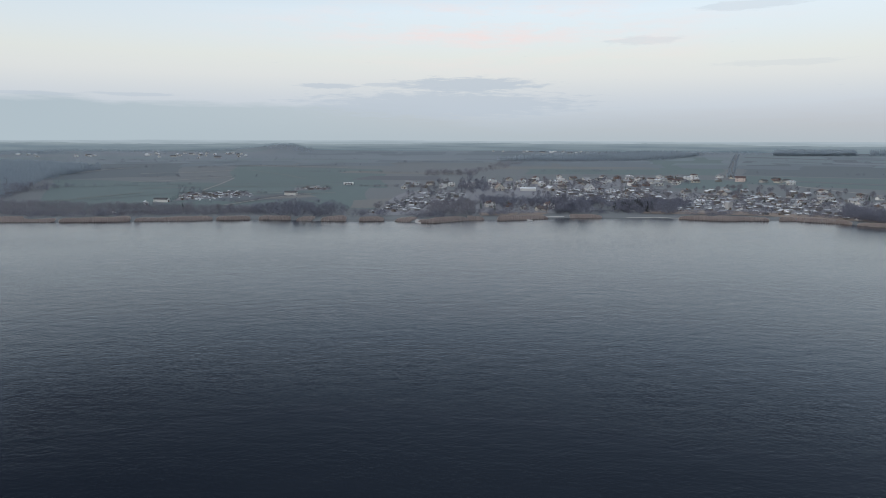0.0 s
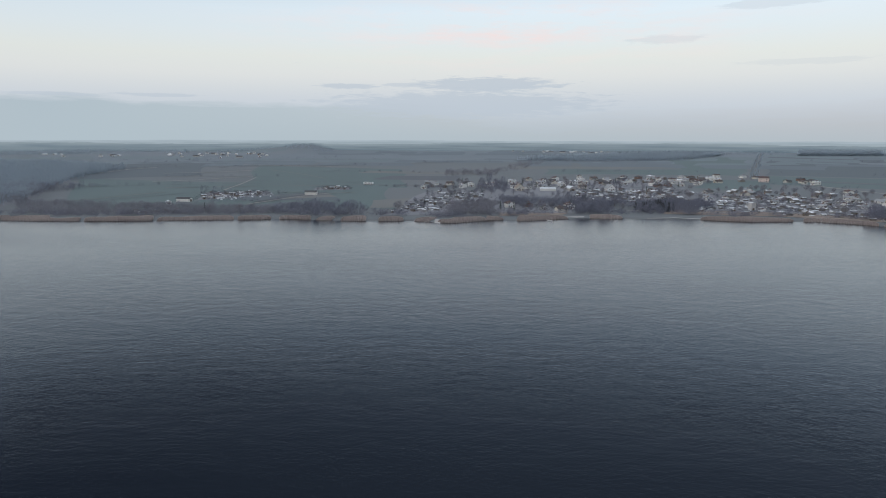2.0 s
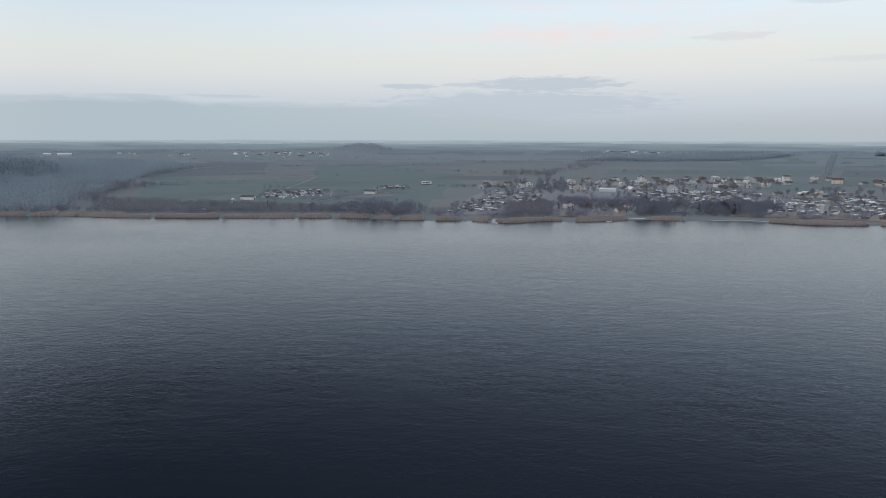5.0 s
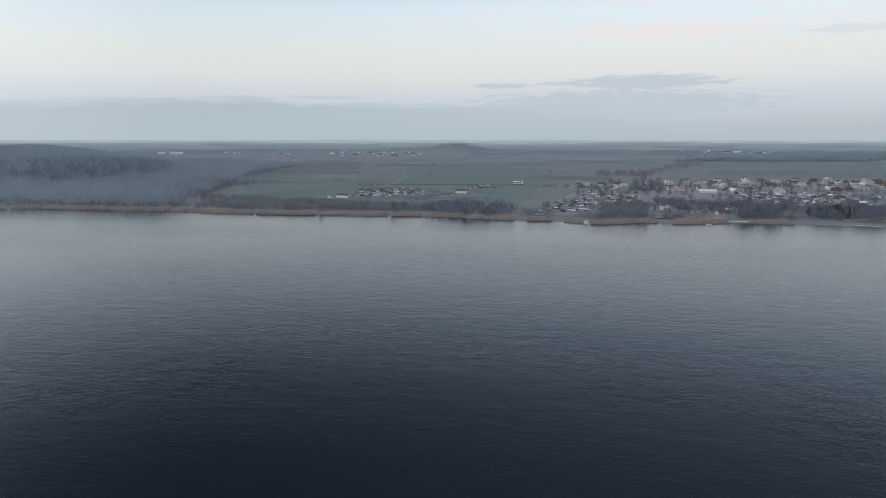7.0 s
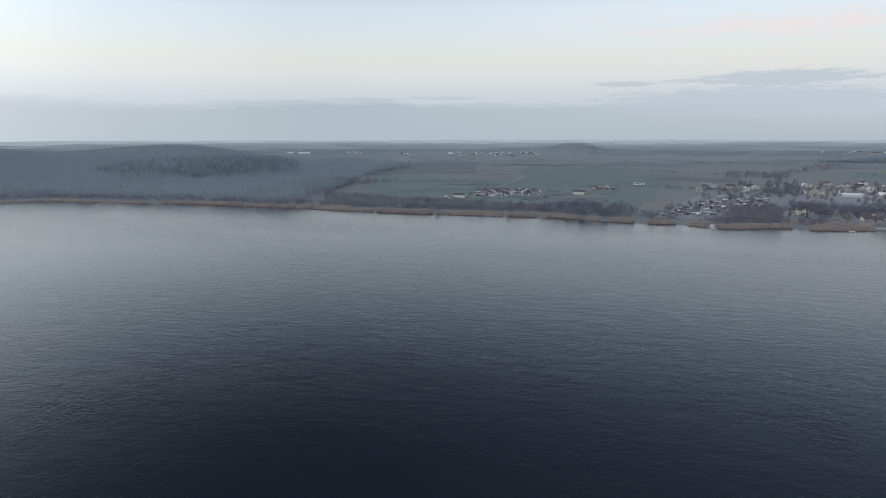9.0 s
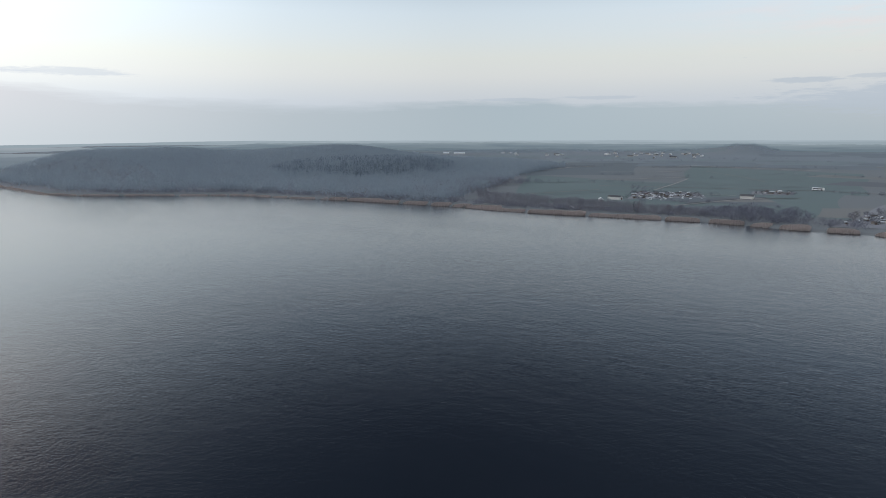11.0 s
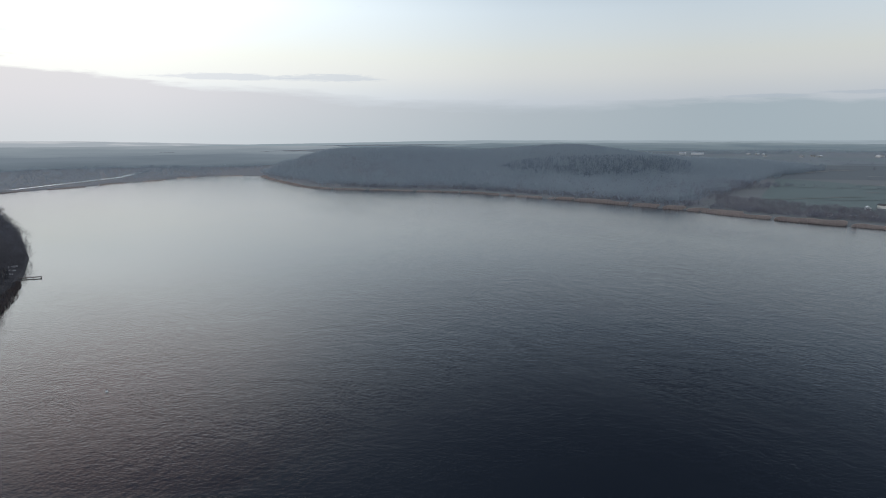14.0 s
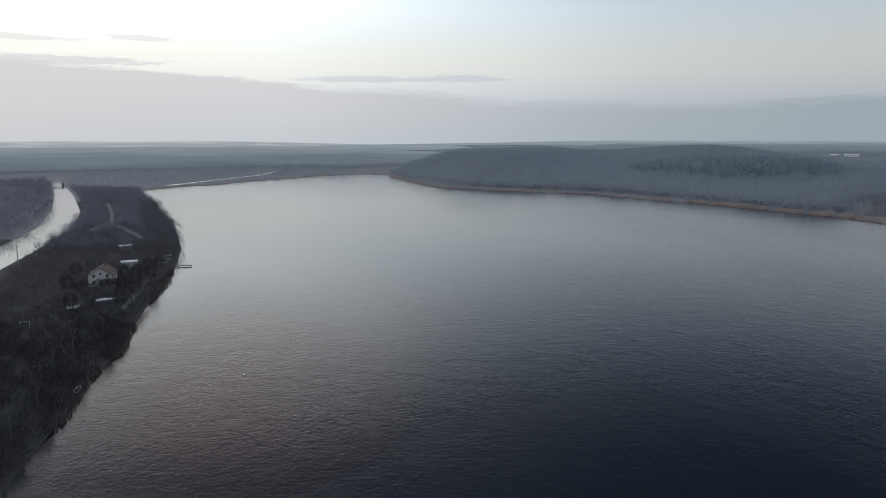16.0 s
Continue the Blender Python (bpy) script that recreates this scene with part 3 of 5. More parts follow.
# ditches and balks that part the fields
for b0, d0, b1, d1, w in ((30, 860, 8, 880, 2.5), (24, 1040, 14, 1000, 2), (17, 905, 5, 880, 2), (12, 1120, 2, 1060, 2.5), (20, 1240, 6, 1330, 3), (33, 1180, 22, 1300, 3), (-24, 1180, -37, 1170, 3), (-24, 1420, -37, 1400, 4), (-8, 1110, -19, 1190, 3),
                          (-4, 960, -20, 1090, 2.5), (28, 700, 17, 770, 2), (10, 985, 3, 940, 2), (26, 1480, 5, 1560, 4), (4, 1420, -15, 1500, 4), (-24, 1640, -37, 1600, 5), (21, 935, 16, 925, 2.5), (13.5, 980, 9, 1020, 2)):
    ribbon("ditch", M_PLOUGH, [polar(b0, d0), polar((b0 + b1) / 2, (d0 + d1) / 2 * 1.004), polar(b1, d1)], w, "dark overgrown ditch between fields", "ditch", 0.32)
for b0, d0, b1, d1, w in ((16, 1170, 13, 1040, 3), (13, 1040, 11.5, 960, 3), (31, 700, 24, 760, 3), (15.6, 690, 9, 720, 3.5), (-5, 1160, -12, 1180, 3), (10, 1350, 3, 1400, 4), (-26, 1010, -34, 985, 4), (7, 1110, 2, 1090, 3)):
    ribbon("grass_balk", M_PALE, [polar(b0, d0), polar((b0 + b1) / 2, (d0 + d1) / 2 * 0.997), polar(b1, d1)], w, "pale dry grass strip between fields", "field edge", 0.36)

# tracks and roads
TRACK = "pale gravel farm track"
ribbon("dirt_track", M_TRACK, [polar(18, 1330), polar(13, 1275), polar(8, 1235)], 7, TRACK, "track", 0.4)
ribbon("dirt_track", M_TRACK, [polar(24, 1110), polar(20, 1120), polar(17, 1160)], 5, TRACK, "track", 0.4)
ribbon("dirt_track", M_TRACK, [polar(28.5, 1150), polar(26.5, 1230), polar(24.5, 1270)], 5, TRACK, "track", 0.4)
ribbon("dirt_track", M_TRACK, [polar(-26.2, 950), polar(-29.5, 880), polar(-33.5, 815), polar(-38, 770)], 6, TRACK, "track", 0.4)
ribbon("dirt_track", M_TRACK, [polar(-10.5, 573), polar(-17, 583), polar(-22, 590)], 3.5, "pale gravel path along the lake shore", "track", 0.4)
ribbon("road", M_ASPHALT, [polar(24, 815), polar(17, 820), polar(8, 835), polar(0, 800), polar(-5, 790)], 6, "narrow asphalt country road between fields", "road", 0.35)
ribbon("road", M_ASPHALT, [polar(-22.6, 1000), polar(-23.0, 1500), polar(-23.3, 2100)], 7, "straight asphalt road lined with bare trees", "road", 0.35)
ribbon("road", M_TRACK, [polar(-24.3, 1930), polar(-26, 1935)], 10, "pale far road beside a wood", "road", 0.5)
ribbon("dirt_track", M_TRACK, [polar(24.9, 925), polar(22, 945), polar(19.6, 985), polar(17.3, 1016)], 4, TRACK, "track", 0.42)
ribbon("dirt_track", M_TRACK, [polar(19.6, 765), polar(18.4, 850), polar(17.1, 990)], 2.4, TRACK, "track", 0.44)
ribbon("dirt_track", M_TRACK, [polar(18.0, 617), polar(15.4, 653), polar(13.0, 688), polar(11.1, 709)], 3.2, TRACK, "track", 0.46)
HEDGE_DITCH = [polar(17.2, 640), polar(15.2, 668), polar(12.6, 705), polar(11.4, 716)]
ribbon("ditch", M_PLOUGH, HEDGE_DITCH, 5, "dark overgrown ditch between fields", "ditch", 0.48)
ribbon("dirt_track", M_TRACK, [polar(21.4, 712), polar(19.6, 728), polar(17.7, 735), polar(15.0, 728), polar(13.4, 722)], 2.6, TRACK, "track", 0.5)
field(M_BROWN, 18.0, 572, 12.6, 585, 12.6, 640, 18, 608, 0.3)
# bare brown strip and pale sand between reeds and gardens
field(M_SEDGE, -16.5, 562, -25, 578, -25, 606, -17, 592, 0.3, 1)
field(M_SEDGE, -25, 578, -36, 582, -36, 612, -25, 606, 0.3, 1)
field(M_SEDGE, -3, 518, -8.4, 532, -9, 548, -3, 540, 0.3, 1)
ribbon("beach", M_SAND, [(140, 513.6), (163, 517.2), (192, 505)], 1.1, "thin pale line of sand at the water's edge", "beach", 0.12, 5)
for b0, b1, d0, d1 in ((-8.4, -10.2, 518, 521), (1.9, 2.4, 476, 492)):
    drape("beach", M_SAND, rp((b0, d0), (b1, d0 + 6), (b1, d1 + 6), (b0, d1)), "narrow pale sandy beach at the water's edge", "beach", 0.08, (12, 5), 1.0)


def far_rim(name, mat, b0, b1, distance, foot, tops, seed, label, tail=14, head=5):
    """Land on the horizon: an added glowing wall of haze and distance with an uneven skyline."""
    rng = random.Random(seed)
    ph = [rng.uniform(0, 6.28) for _ in range(5)]
    n = int((b1 - b0) * 6)
    v, q = [], []
    for i in range(n + 1):
        b = b0 + (b1 - b0) * i / n
        x, y = polar(b, distance)
        lo, hi = tops
        fade = min(1, (b1 - b) / tail, (b - b0) / head)
        wave = .5 + .22 * math.sin(b * .13 + ph[0]) + .16 * math.sin(b * .37 + ph[1]) + .07 * math.sin(b * 1.1 + ph[2]) + .05 * math.sin(b * 3.3 + ph[3]) + .03 * math.sin(b * 8.7 + ph[4])
        v += [(x, y, foot), (x, y, foot + (lo + (hi - lo) * wave - foot) * fade)]
        if i:
            q.append((2 * i - 2, 2 * i, 2 * i + 1, 2 * i - 1))
    tagged(new(name, link_mesh(name, v, q, mat)), label, "backdrop", kind="structure")


RIM = "glowing backdrop of a hazy blue-grey ridge near the horizon"
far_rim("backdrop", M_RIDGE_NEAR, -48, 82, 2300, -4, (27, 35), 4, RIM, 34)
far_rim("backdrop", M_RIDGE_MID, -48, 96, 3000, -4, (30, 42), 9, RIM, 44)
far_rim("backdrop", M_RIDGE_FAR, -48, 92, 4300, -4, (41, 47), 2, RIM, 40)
WEST_RIM = "glowing backdrop of hazy woods and lowland along the western horizon"
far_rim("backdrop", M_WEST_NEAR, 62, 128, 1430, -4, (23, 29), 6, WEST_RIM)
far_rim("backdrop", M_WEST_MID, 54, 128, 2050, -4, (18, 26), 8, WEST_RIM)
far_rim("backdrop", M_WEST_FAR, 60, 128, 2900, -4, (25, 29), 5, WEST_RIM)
far_rim("backdrop", M_HAZE_RIM, 60, 140, 6500, -4, (54, 57), 12, "glowing backdrop of pale haze over the land on the western horizon", 14, 24)
far_rim("backdrop", M_HAZE_RIM, 60, 140, 4350, -4, (42, 45), 14, "glowing backdrop of pale haze over the land on the western horizon", 14, 24)
ribbon("drainage_channel", M_WATER, [(-925, 20), (-1000, 75), (-1120, 165), (-1290, 240)], 9, "narrow channel of still water behind a dyke", "channel", 0.15)

# ---- plants ----


def twig_cloud(rng, height, width, base, count, size, thick=0.17):
    """Corners and triangles of a leafless crown: thin sprays that point up and outward."""
    u = rng.normal(size=(count, 3))
    u /= np.linalg.norm(u, axis=1)[:, None]
    rad = rng.uniform(0.25, 1.0, count) ** 0.5
    c = u * rad[:, None]
    lumps = 1 + 0.28 * np.sin(3.1 * np.arctan2(u[:, 1], u[:, 0]) + rng.uniform(0, 6)) * np.abs(u[:, 2] - 0.3)
    p = np.column_stack([c[:, 0] * width * lumps, c[:, 1] * width * lumps, base + (height - base) * (0.5 + 0.5 * c[:, 2])])
    way = u * [0.8, 0.8, 0.35] + [0, 0, 0.75] + rng.normal(size=(count, 3)) * 0.35
    way /= np.linalg.norm(way, axis=1)[:, None]
    side = np.cross(way, rng.normal(size=(count, 3)))
    side /= np.linalg.norm(side, axis=1)[:, None]
    ln = size * rng.uniform(0.6, 1.5, count)[:, None]
    w = ln * thick * rng.uniform(0.6, 1.4, count)[:, None]
    a, b, t = p - side * w, p + side * w, p + way * ln
    return np.stack([a, b, t], 1).reshape(-1, 3), np.arange(count * 3).reshape(-1, 3)


def limb_mesh(name, rng, height, width, base, limbs, mat):
    """A tapered trunk with limbs that fork, as one mesh."""
    bm = bmesh.new()
    r = height * 0.022
    lean = Vector((rng.uniform(-.05, .05), rng.uniform(-.05, .05), 1)) * height
    rod(bm, (0, 0, -0.3), lean * 0.45, r, r * 0.7, 6)
    rod(bm, lean * 0.45, lean * 0.93, r * 0.7, r * 0.12, 5)
    for i in range(limbs):
        k = rng.uniform(0.28, 0.8)
        a = i * 2.4 + rng.uniform(-.4, .4)
        s = lean * k
        out = width * rng.uniform(0.6, 0.95) * (1.15 - 0.6 * k)
        mid = s + Vector((math.cos(a) * out * .5, math.sin(a) * out * .5, height * 0.12))
        end = s + Vector((math.cos(a) * out, math.sin(a) * out, height * rng.uniform(0.2, 0.3)))
        rod(bm, s, mid, r * 0.38, r * 0.26, 4)
        rod(bm, mid, end, r * 0.26, r * 0.06, 4)
        for j in (-1, 1):
            tip = mid + Vector((math.cos(a + j * .8) * out * .5, math.sin(a + j * .8) * out * .5, height * rng.uniform(.08, .2)))
            rod(bm, mid, tip, r * 0.2, r * 0.05, 3)
    me = bpy.data.meshes.new(name)
    bm.to_mesh(me)
    bm.free()
    me.materials.append(mat)
    return me


def bare_tree(seed, height, width, twigs, mat=M_TWIG, bark=M_BARK, name="tree"):
    rng = np.random.default_rng(seed)
    thing = new(name)
    part("trunk", limb_mesh("trunk", random.Random(seed), height, width, height * .3, 9, bark), bark, thing)
    v, f = twig_cloud(rng, height, width, height * 0.25, twigs, height * 0.13, 0.06 if twigs > 400 else 0.13)
    part("crown", big_mesh("crown", v, f, mat), mat, thing)
    return thing


def pine_tree(seed, height, width, sprays, name="pine_tree"):
    rng = np.random.default_rng(seed)
    thing = new(name)
    part("trunk", rod(bmesh.new(), (0, 0, -.3), (0, 0, height * .96), height * .02, height * .004, 6), M_BARK, thing)
    k = rng.uniform(0, 1, sprays) ** 0.8
    a = rng.uniform(0, 2 * math.pi, sprays)
    out = width * (1 - k) * rng.uniform(0.35, 1.05, sprays) + 0.15
    tier = np.floor(k * 9) / 9 + rng.uniform(0, .05, sprays)
    root = np.column_stack([np.cos(a) * out * .25, np.sin(a) * out * .25, height * (.16 + .82 * tier)])
    tip = np.column_stack([np.cos(a) * out, np.sin(a) * out, height * (.12 + .82 * tier)])
    side = np.column_stack([-np.sin(a), np.cos(a), np.zeros(sprays)]) * (out * .35)[:, None]
    mid = root * .4 + tip * .6
    v = np.stack([root, mid - side, tip, mid + side], 1).reshape(-1, 3)
    q = np.arange(sprays * 4).reshape(-1, 4)
    part("crown", big_mesh("crown", v, np.concatenate([q[:, [0, 1, 2]], q[:, [0, 2, 3]]]), M_PINE), M_PINE, thing)
    return thing


def stand(name, label, xy, heights, mat, seed, sprays=46, slim=0.42, category="woodland", base=0.12, conifer=False, size=0.16, thick=0.15):
    """Many trees or shrubs that nobody could count, as one mesh on the ground."""
    rng = np.random.default_rng(seed)
    xy = np.asarray(xy, float)
    z = np.maximum(ground(xy[:, 0], xy[:, 1]), 0) - 0.2
    forms = []
    for i in range(7):
        if conifer:
            k = rng.uniform(0, 1, sprays)
            a = rng.uniform(0, 2 * math.pi, sprays)
            out = slim * (1.02 - k) * rng.uniform(.5, 1.1, sprays)
            root = np.column_stack([out * 0, out * 0, .12 + .88 * k])
            tip = np.column_stack([np.cos(a) * out, np.sin(a) * out, .06 + .88 * k])
            side = np.column_stack([-np.sin(a), np.cos(a), a * 0]) * (.11 * (1.2 - k))[:, None]
            forms.append((np.stack([root, tip - side, tip + side], 1).reshape(-1, 3)))
        else:
            v, _ = twig_cloud(rng, 1.0, slim, base, sprays, size, thick)
            trunk = np.array([(-.018, 0, 0), (.018, 0, 0), (0, 0, .75), (0, -.018, 0), (0, .018, 0), (0, 0, .75)])
            forms.append(np.concatenate([v, trunk]))
    verts = []
    for i, (x, y) in enumerate(xy):
        h, a, s = rng.uniform(*heights), rng.uniform(0, 6.283), rng.uniform(.8, 1.25)
        f = forms[rng.integers(7)]
        c, sn = math.cos(a) * h * s, math.sin(a) * h * s
        verts.append(np.column_stack([x + f[:, 0] * c - f[:, 1] * sn, y + f[:, 0] * sn + f[:, 1] * c, z[i] + f[:, 2] * h]))
    verts = np.concatenate(verts)
    ob = new(name, big_mesh(name, verts, np.arange(len(verts)).reshape(-1, 3), mat))
    return tagged(ob, label, category, kind="stuff")


def scatter(ring, count, seed, edge=0.0, dry=6.0):
    """Random plan points inside a ring of plan corners, on dry land."""
    rng = np.random.default_rng(seed)
    r = np.array(ring, float)
    out = np.empty((0, 2))
    while len(out) < count:
        p = rng.uniform(r.min(0), r.max(0), (count * 3, 2))
        ok = (shore_distance(p[:, 0], p[:, 1], [tuple(q) for q in ring]) < -edge)
        p = p[ok]
        if dry:
            p = p[(shore_distance(p[:, 0], p[:, 1], LAKE) > dry) & (shore_distance(p[:, 0], p[:, 1], CANAL) > dry)]
        out = np.concatenate([out, p])
        if not len(p):
            break
    return out[:count]


def along(line, spacing, spread, offset, seed):
    """Points strewn along a plan line, offset to its right."""
    rng = np.random.default_rng(seed)
    out = []
    for (ax, ay), (bx, by) in zip(line, line[1:]):
        n = math.hypot(bx - ax, by - ay)
        px, py = (by - ay) / n, -(bx - ax) / n
        for _ in range(max(1, int(n / spacing))):
            k, o = rng.uniform(), offset + rng.uniform(-spread, spread)
            out.append((ax + (bx - ax) * k + px * o, ay + (by - ay) * k + py * o))
    return np.array(out)


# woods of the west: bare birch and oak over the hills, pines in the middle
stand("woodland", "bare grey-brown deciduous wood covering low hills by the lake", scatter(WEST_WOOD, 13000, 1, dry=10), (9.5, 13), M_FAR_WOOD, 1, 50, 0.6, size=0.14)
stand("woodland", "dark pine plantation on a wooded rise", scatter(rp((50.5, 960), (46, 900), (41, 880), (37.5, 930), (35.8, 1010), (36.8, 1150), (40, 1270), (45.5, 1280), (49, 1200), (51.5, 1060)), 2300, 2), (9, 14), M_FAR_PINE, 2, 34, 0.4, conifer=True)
stand("woodland", "bare shrubs and young birches at the edge of a wood", scatter(rp((38.5, 640), (34.5, 690), (31, 830), (33, 880), (37, 800), (40, 700)), 420, 3, dry=8), (4, 9), M_TWIG_BROWN, 3, 40)
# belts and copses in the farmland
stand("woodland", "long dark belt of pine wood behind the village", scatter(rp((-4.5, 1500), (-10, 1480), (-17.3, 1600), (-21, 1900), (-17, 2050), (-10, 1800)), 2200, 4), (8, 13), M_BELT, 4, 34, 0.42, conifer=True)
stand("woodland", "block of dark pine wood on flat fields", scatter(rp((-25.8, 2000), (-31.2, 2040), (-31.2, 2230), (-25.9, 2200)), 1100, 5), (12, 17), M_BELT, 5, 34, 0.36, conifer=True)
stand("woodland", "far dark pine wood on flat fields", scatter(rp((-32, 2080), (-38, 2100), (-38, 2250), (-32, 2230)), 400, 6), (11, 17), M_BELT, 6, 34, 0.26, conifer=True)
stand("woodland", "bare tall trees along a stream", np.concatenate([scatter(rp((1.5, 985), (-2.9, 985), (-2.9, 1100), (1.2, 1070)), 120, 7), scatter(rp((-2.4, 1080), (-3.6, 1080), (-6.8, 1380), (-5.0, 1420)), 80, 7)]), (3, 8), M_TWIG_BROWN, 7, 70, .45, base=.02)
stand("woodland", "bare tall trees among the houses", scatter(rp((-1.6, 690), (-3.8, 690), (-4.4, 900), (-1.2, 900)), 30, 8), (5, 11), M_TWIG, 8, 130, .34)
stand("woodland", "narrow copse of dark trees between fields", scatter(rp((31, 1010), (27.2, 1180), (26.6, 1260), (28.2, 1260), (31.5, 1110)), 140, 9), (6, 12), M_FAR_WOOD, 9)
stand("woodland", "dark bare trees in a field corner", scatter(rp((33.5, 800), (30, 815), (29.5, 850), (33.5, 850)), 60, 10), (5, 9), M_TWIG, 10)
stand("woodland", "scattered bare bushes on the meadow", scatter(rp((21.4, 690), (19.2, 700), (19, 780), (21.4, 790)), 22, 11), (3, 7), M_TWIG, 11)
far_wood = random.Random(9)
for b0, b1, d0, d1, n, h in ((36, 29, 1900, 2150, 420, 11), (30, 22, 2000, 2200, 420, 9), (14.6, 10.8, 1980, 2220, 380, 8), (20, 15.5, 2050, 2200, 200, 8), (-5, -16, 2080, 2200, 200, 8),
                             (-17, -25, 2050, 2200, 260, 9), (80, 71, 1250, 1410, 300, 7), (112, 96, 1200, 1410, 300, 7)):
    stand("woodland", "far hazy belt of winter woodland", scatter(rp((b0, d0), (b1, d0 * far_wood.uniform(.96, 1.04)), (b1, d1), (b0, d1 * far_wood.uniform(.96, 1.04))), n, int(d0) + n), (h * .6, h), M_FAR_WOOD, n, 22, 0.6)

# scrub and alder along the north shore, behind the reeds
stand("shore_scrub", "dark bare alder and willow scrub along the lake shore", along(NORTH_SHORE[2:30], 1.3, 9, 27, 20), (2.2, 5.5), M_TWIG, 20, 64, 0.6, "scrub")
stand("shore_scrub", "low brown bushes behind the reeds", along(NORTH_SHORE[10:25], 1.5, 15, 42, 21), (2, 4.5), M_TWIG_BROWN, 21, 56, 0.6, "scrub")
stand("shore_scrub", "broad belt of bare brown scrub behind the reeds", scatter(rp((34, 600), (28, 565), (22, 545), (15.5, 535), (15.8, 580), (22, 620), (28, 660), (34, 720)), 1300, 27, dry=26), (1.8, 5), M_TWIG_BROWN, 27, 60, .6, "scrub")
stand("copse", "dense dark copse of bare trees by the water", scatter(rp((14.6, 516), (9.0, 512), (8.2, 540), (9.6, 590), (13, 600), (16, 560)), 105, 22), (3, 8.5), M_TWIG, 22, 130, 0.5)
stand("copse", "bare tall trees between houses and lake", scatter(rp((1.5, 505), (-2.4, 515), (-3, 600), (0.8, 600)), 90, 23), (4, 8), M_TWIG_BROWN, 23, 130, 0.55)
stand("copse", "bare tall trees between houses and lake", scatter(rp((-9.2, 535), (-12.2, 540), (-12.4, 610), (-9, 600)), 60, 24), (5, 9), M_TWIG, 24, 130, 0.52)
stand("copse", "bare tall trees between houses and lake", scatter(rp((-14.5, 560), (-19.3, 560), (-19.3, 640), (-14.5, 630)), 110, 25), (4.5, 8), M_TWIG, 25, 130, 0.55)
stand("copse", "loose row of bare trees between gardens and lake", scatter(rp((-3, 575), (-9, 580), (-14, 590), (-20, 600), (-20, 640), (-9, 640), (-3, 630)), 210, 28), (3.5, 8.5), M_TWIG, 28, 110, .45)
stand("copse", "dense bare trees at the edge of the lake", scatter(rp((-30.5, 585), (-34, 560), (-36, 600), (-31, 640)), 90, 26), (5, 9), M_TWIG, 26, 130, 0.55)


stand("copse", "dark evergreen trees between gardens and lake", np.concatenate([scatter(rp((-14.3, 572), (-17.4, 575), (-17.4, 625), (-14.3, 620)), 48, 29), scatter(rp((-9.0, 575), (-10.4, 575), (-10.4, 640), (-9.0, 640)), 12, 30)]), (5, 8.5), M_HEDGE, 29, 150, .34, conifer=True)


def reed_bed(line, depth, height, seed, mat=M_REED, per_metre=34, blade=(.08, .2), label="stand of dry tan reeds in shallow water"):
    """Reeds along a stretch of shore, as thin upright blades."""
    rng = np.random.default_rng(seed)
    p = np.array(line, float)
    seg = np.hypot(*np.diff(p, axis=0).T)
    cum = np.concatenate([[0], np.cumsum(seg)])
    n = int(cum[-1] * per_metre * depth / 6)
    s = rng.uniform(0, cum[-1], n)
    bx, by = np.interp(s, cum, p[:, 0]), np.interp(s, cum, p[:, 1])
    i = np.clip(np.searchsorted(cum, s) - 1, 0, len(seg) - 1)
    d = np.diff(p, axis=0)[i] / seg[i][:, None]
    nx, ny = d[:, 1], -d[:, 0]
    k = s / cum[-1]
    lobe = np.clip(np.sqrt(np.clip(1 - (2 * k - 1) ** 4, 0, 1)), .05, 1) * (0.8 + .2 * np.sin(s / 9 + seed) + .12 * np.sin(s / 3.7))
    o = rng.uniform(-2.0, depth, n) * lobe
    x, y = bx + nx * o, by + ny * o
    z = np.clip(ground(x, y), -0.6, 5)
    h = height * rng.uniform(.9, 1.08, n) * (.75 + .25 * lobe) * (.88 + .12 * np.sin(x / 5.3) * np.sin(y / 4.1))
    a = rng.uniform(0, math.pi, n)
    w = rng.uniform(*blade, n)
    lean = rng.normal(0, .18, (n, 2))
    v = np.stack([np.column_stack([x - np.cos(a) * w, y - np.sin(a) * w, z]), np.column_stack([x + np.cos(a) * w, y + np.sin(a) * w, z]),
                  np.column_stack([x + lean[:, 0] + np.cos(a) * w * .7, y + lean[:, 1] + np.sin(a) * w * .7, z + h]),
                  np.column_stack([x + lean[:, 0] - np.cos(a) * w * .7, y + lean[:, 1] - np.sin(a) * w * .7, z + h * .94])], 1).reshape(-1, 3)
    ob = new("reed_bed", big_mesh("reed_bed", v, np.arange(n * 4).reshape(-1, 4), mat))
    return tagged(ob, label, "reeds", "reed beds along the shore", "stuff")


def sub_line(line, s0, s1):
    p = np.array(line, float)
    cum = np.concatenate([[0], np.cumsum(np.hypot(*np.diff(p, axis=0).T))])
    s = np.arange(s0, s1, 6.0)
    return np.column_stack([np.interp(s, cum, p[:, 0]), np.interp(s, cum, p[:, 1])])


reeds = random.Random(3)
s = 150.0
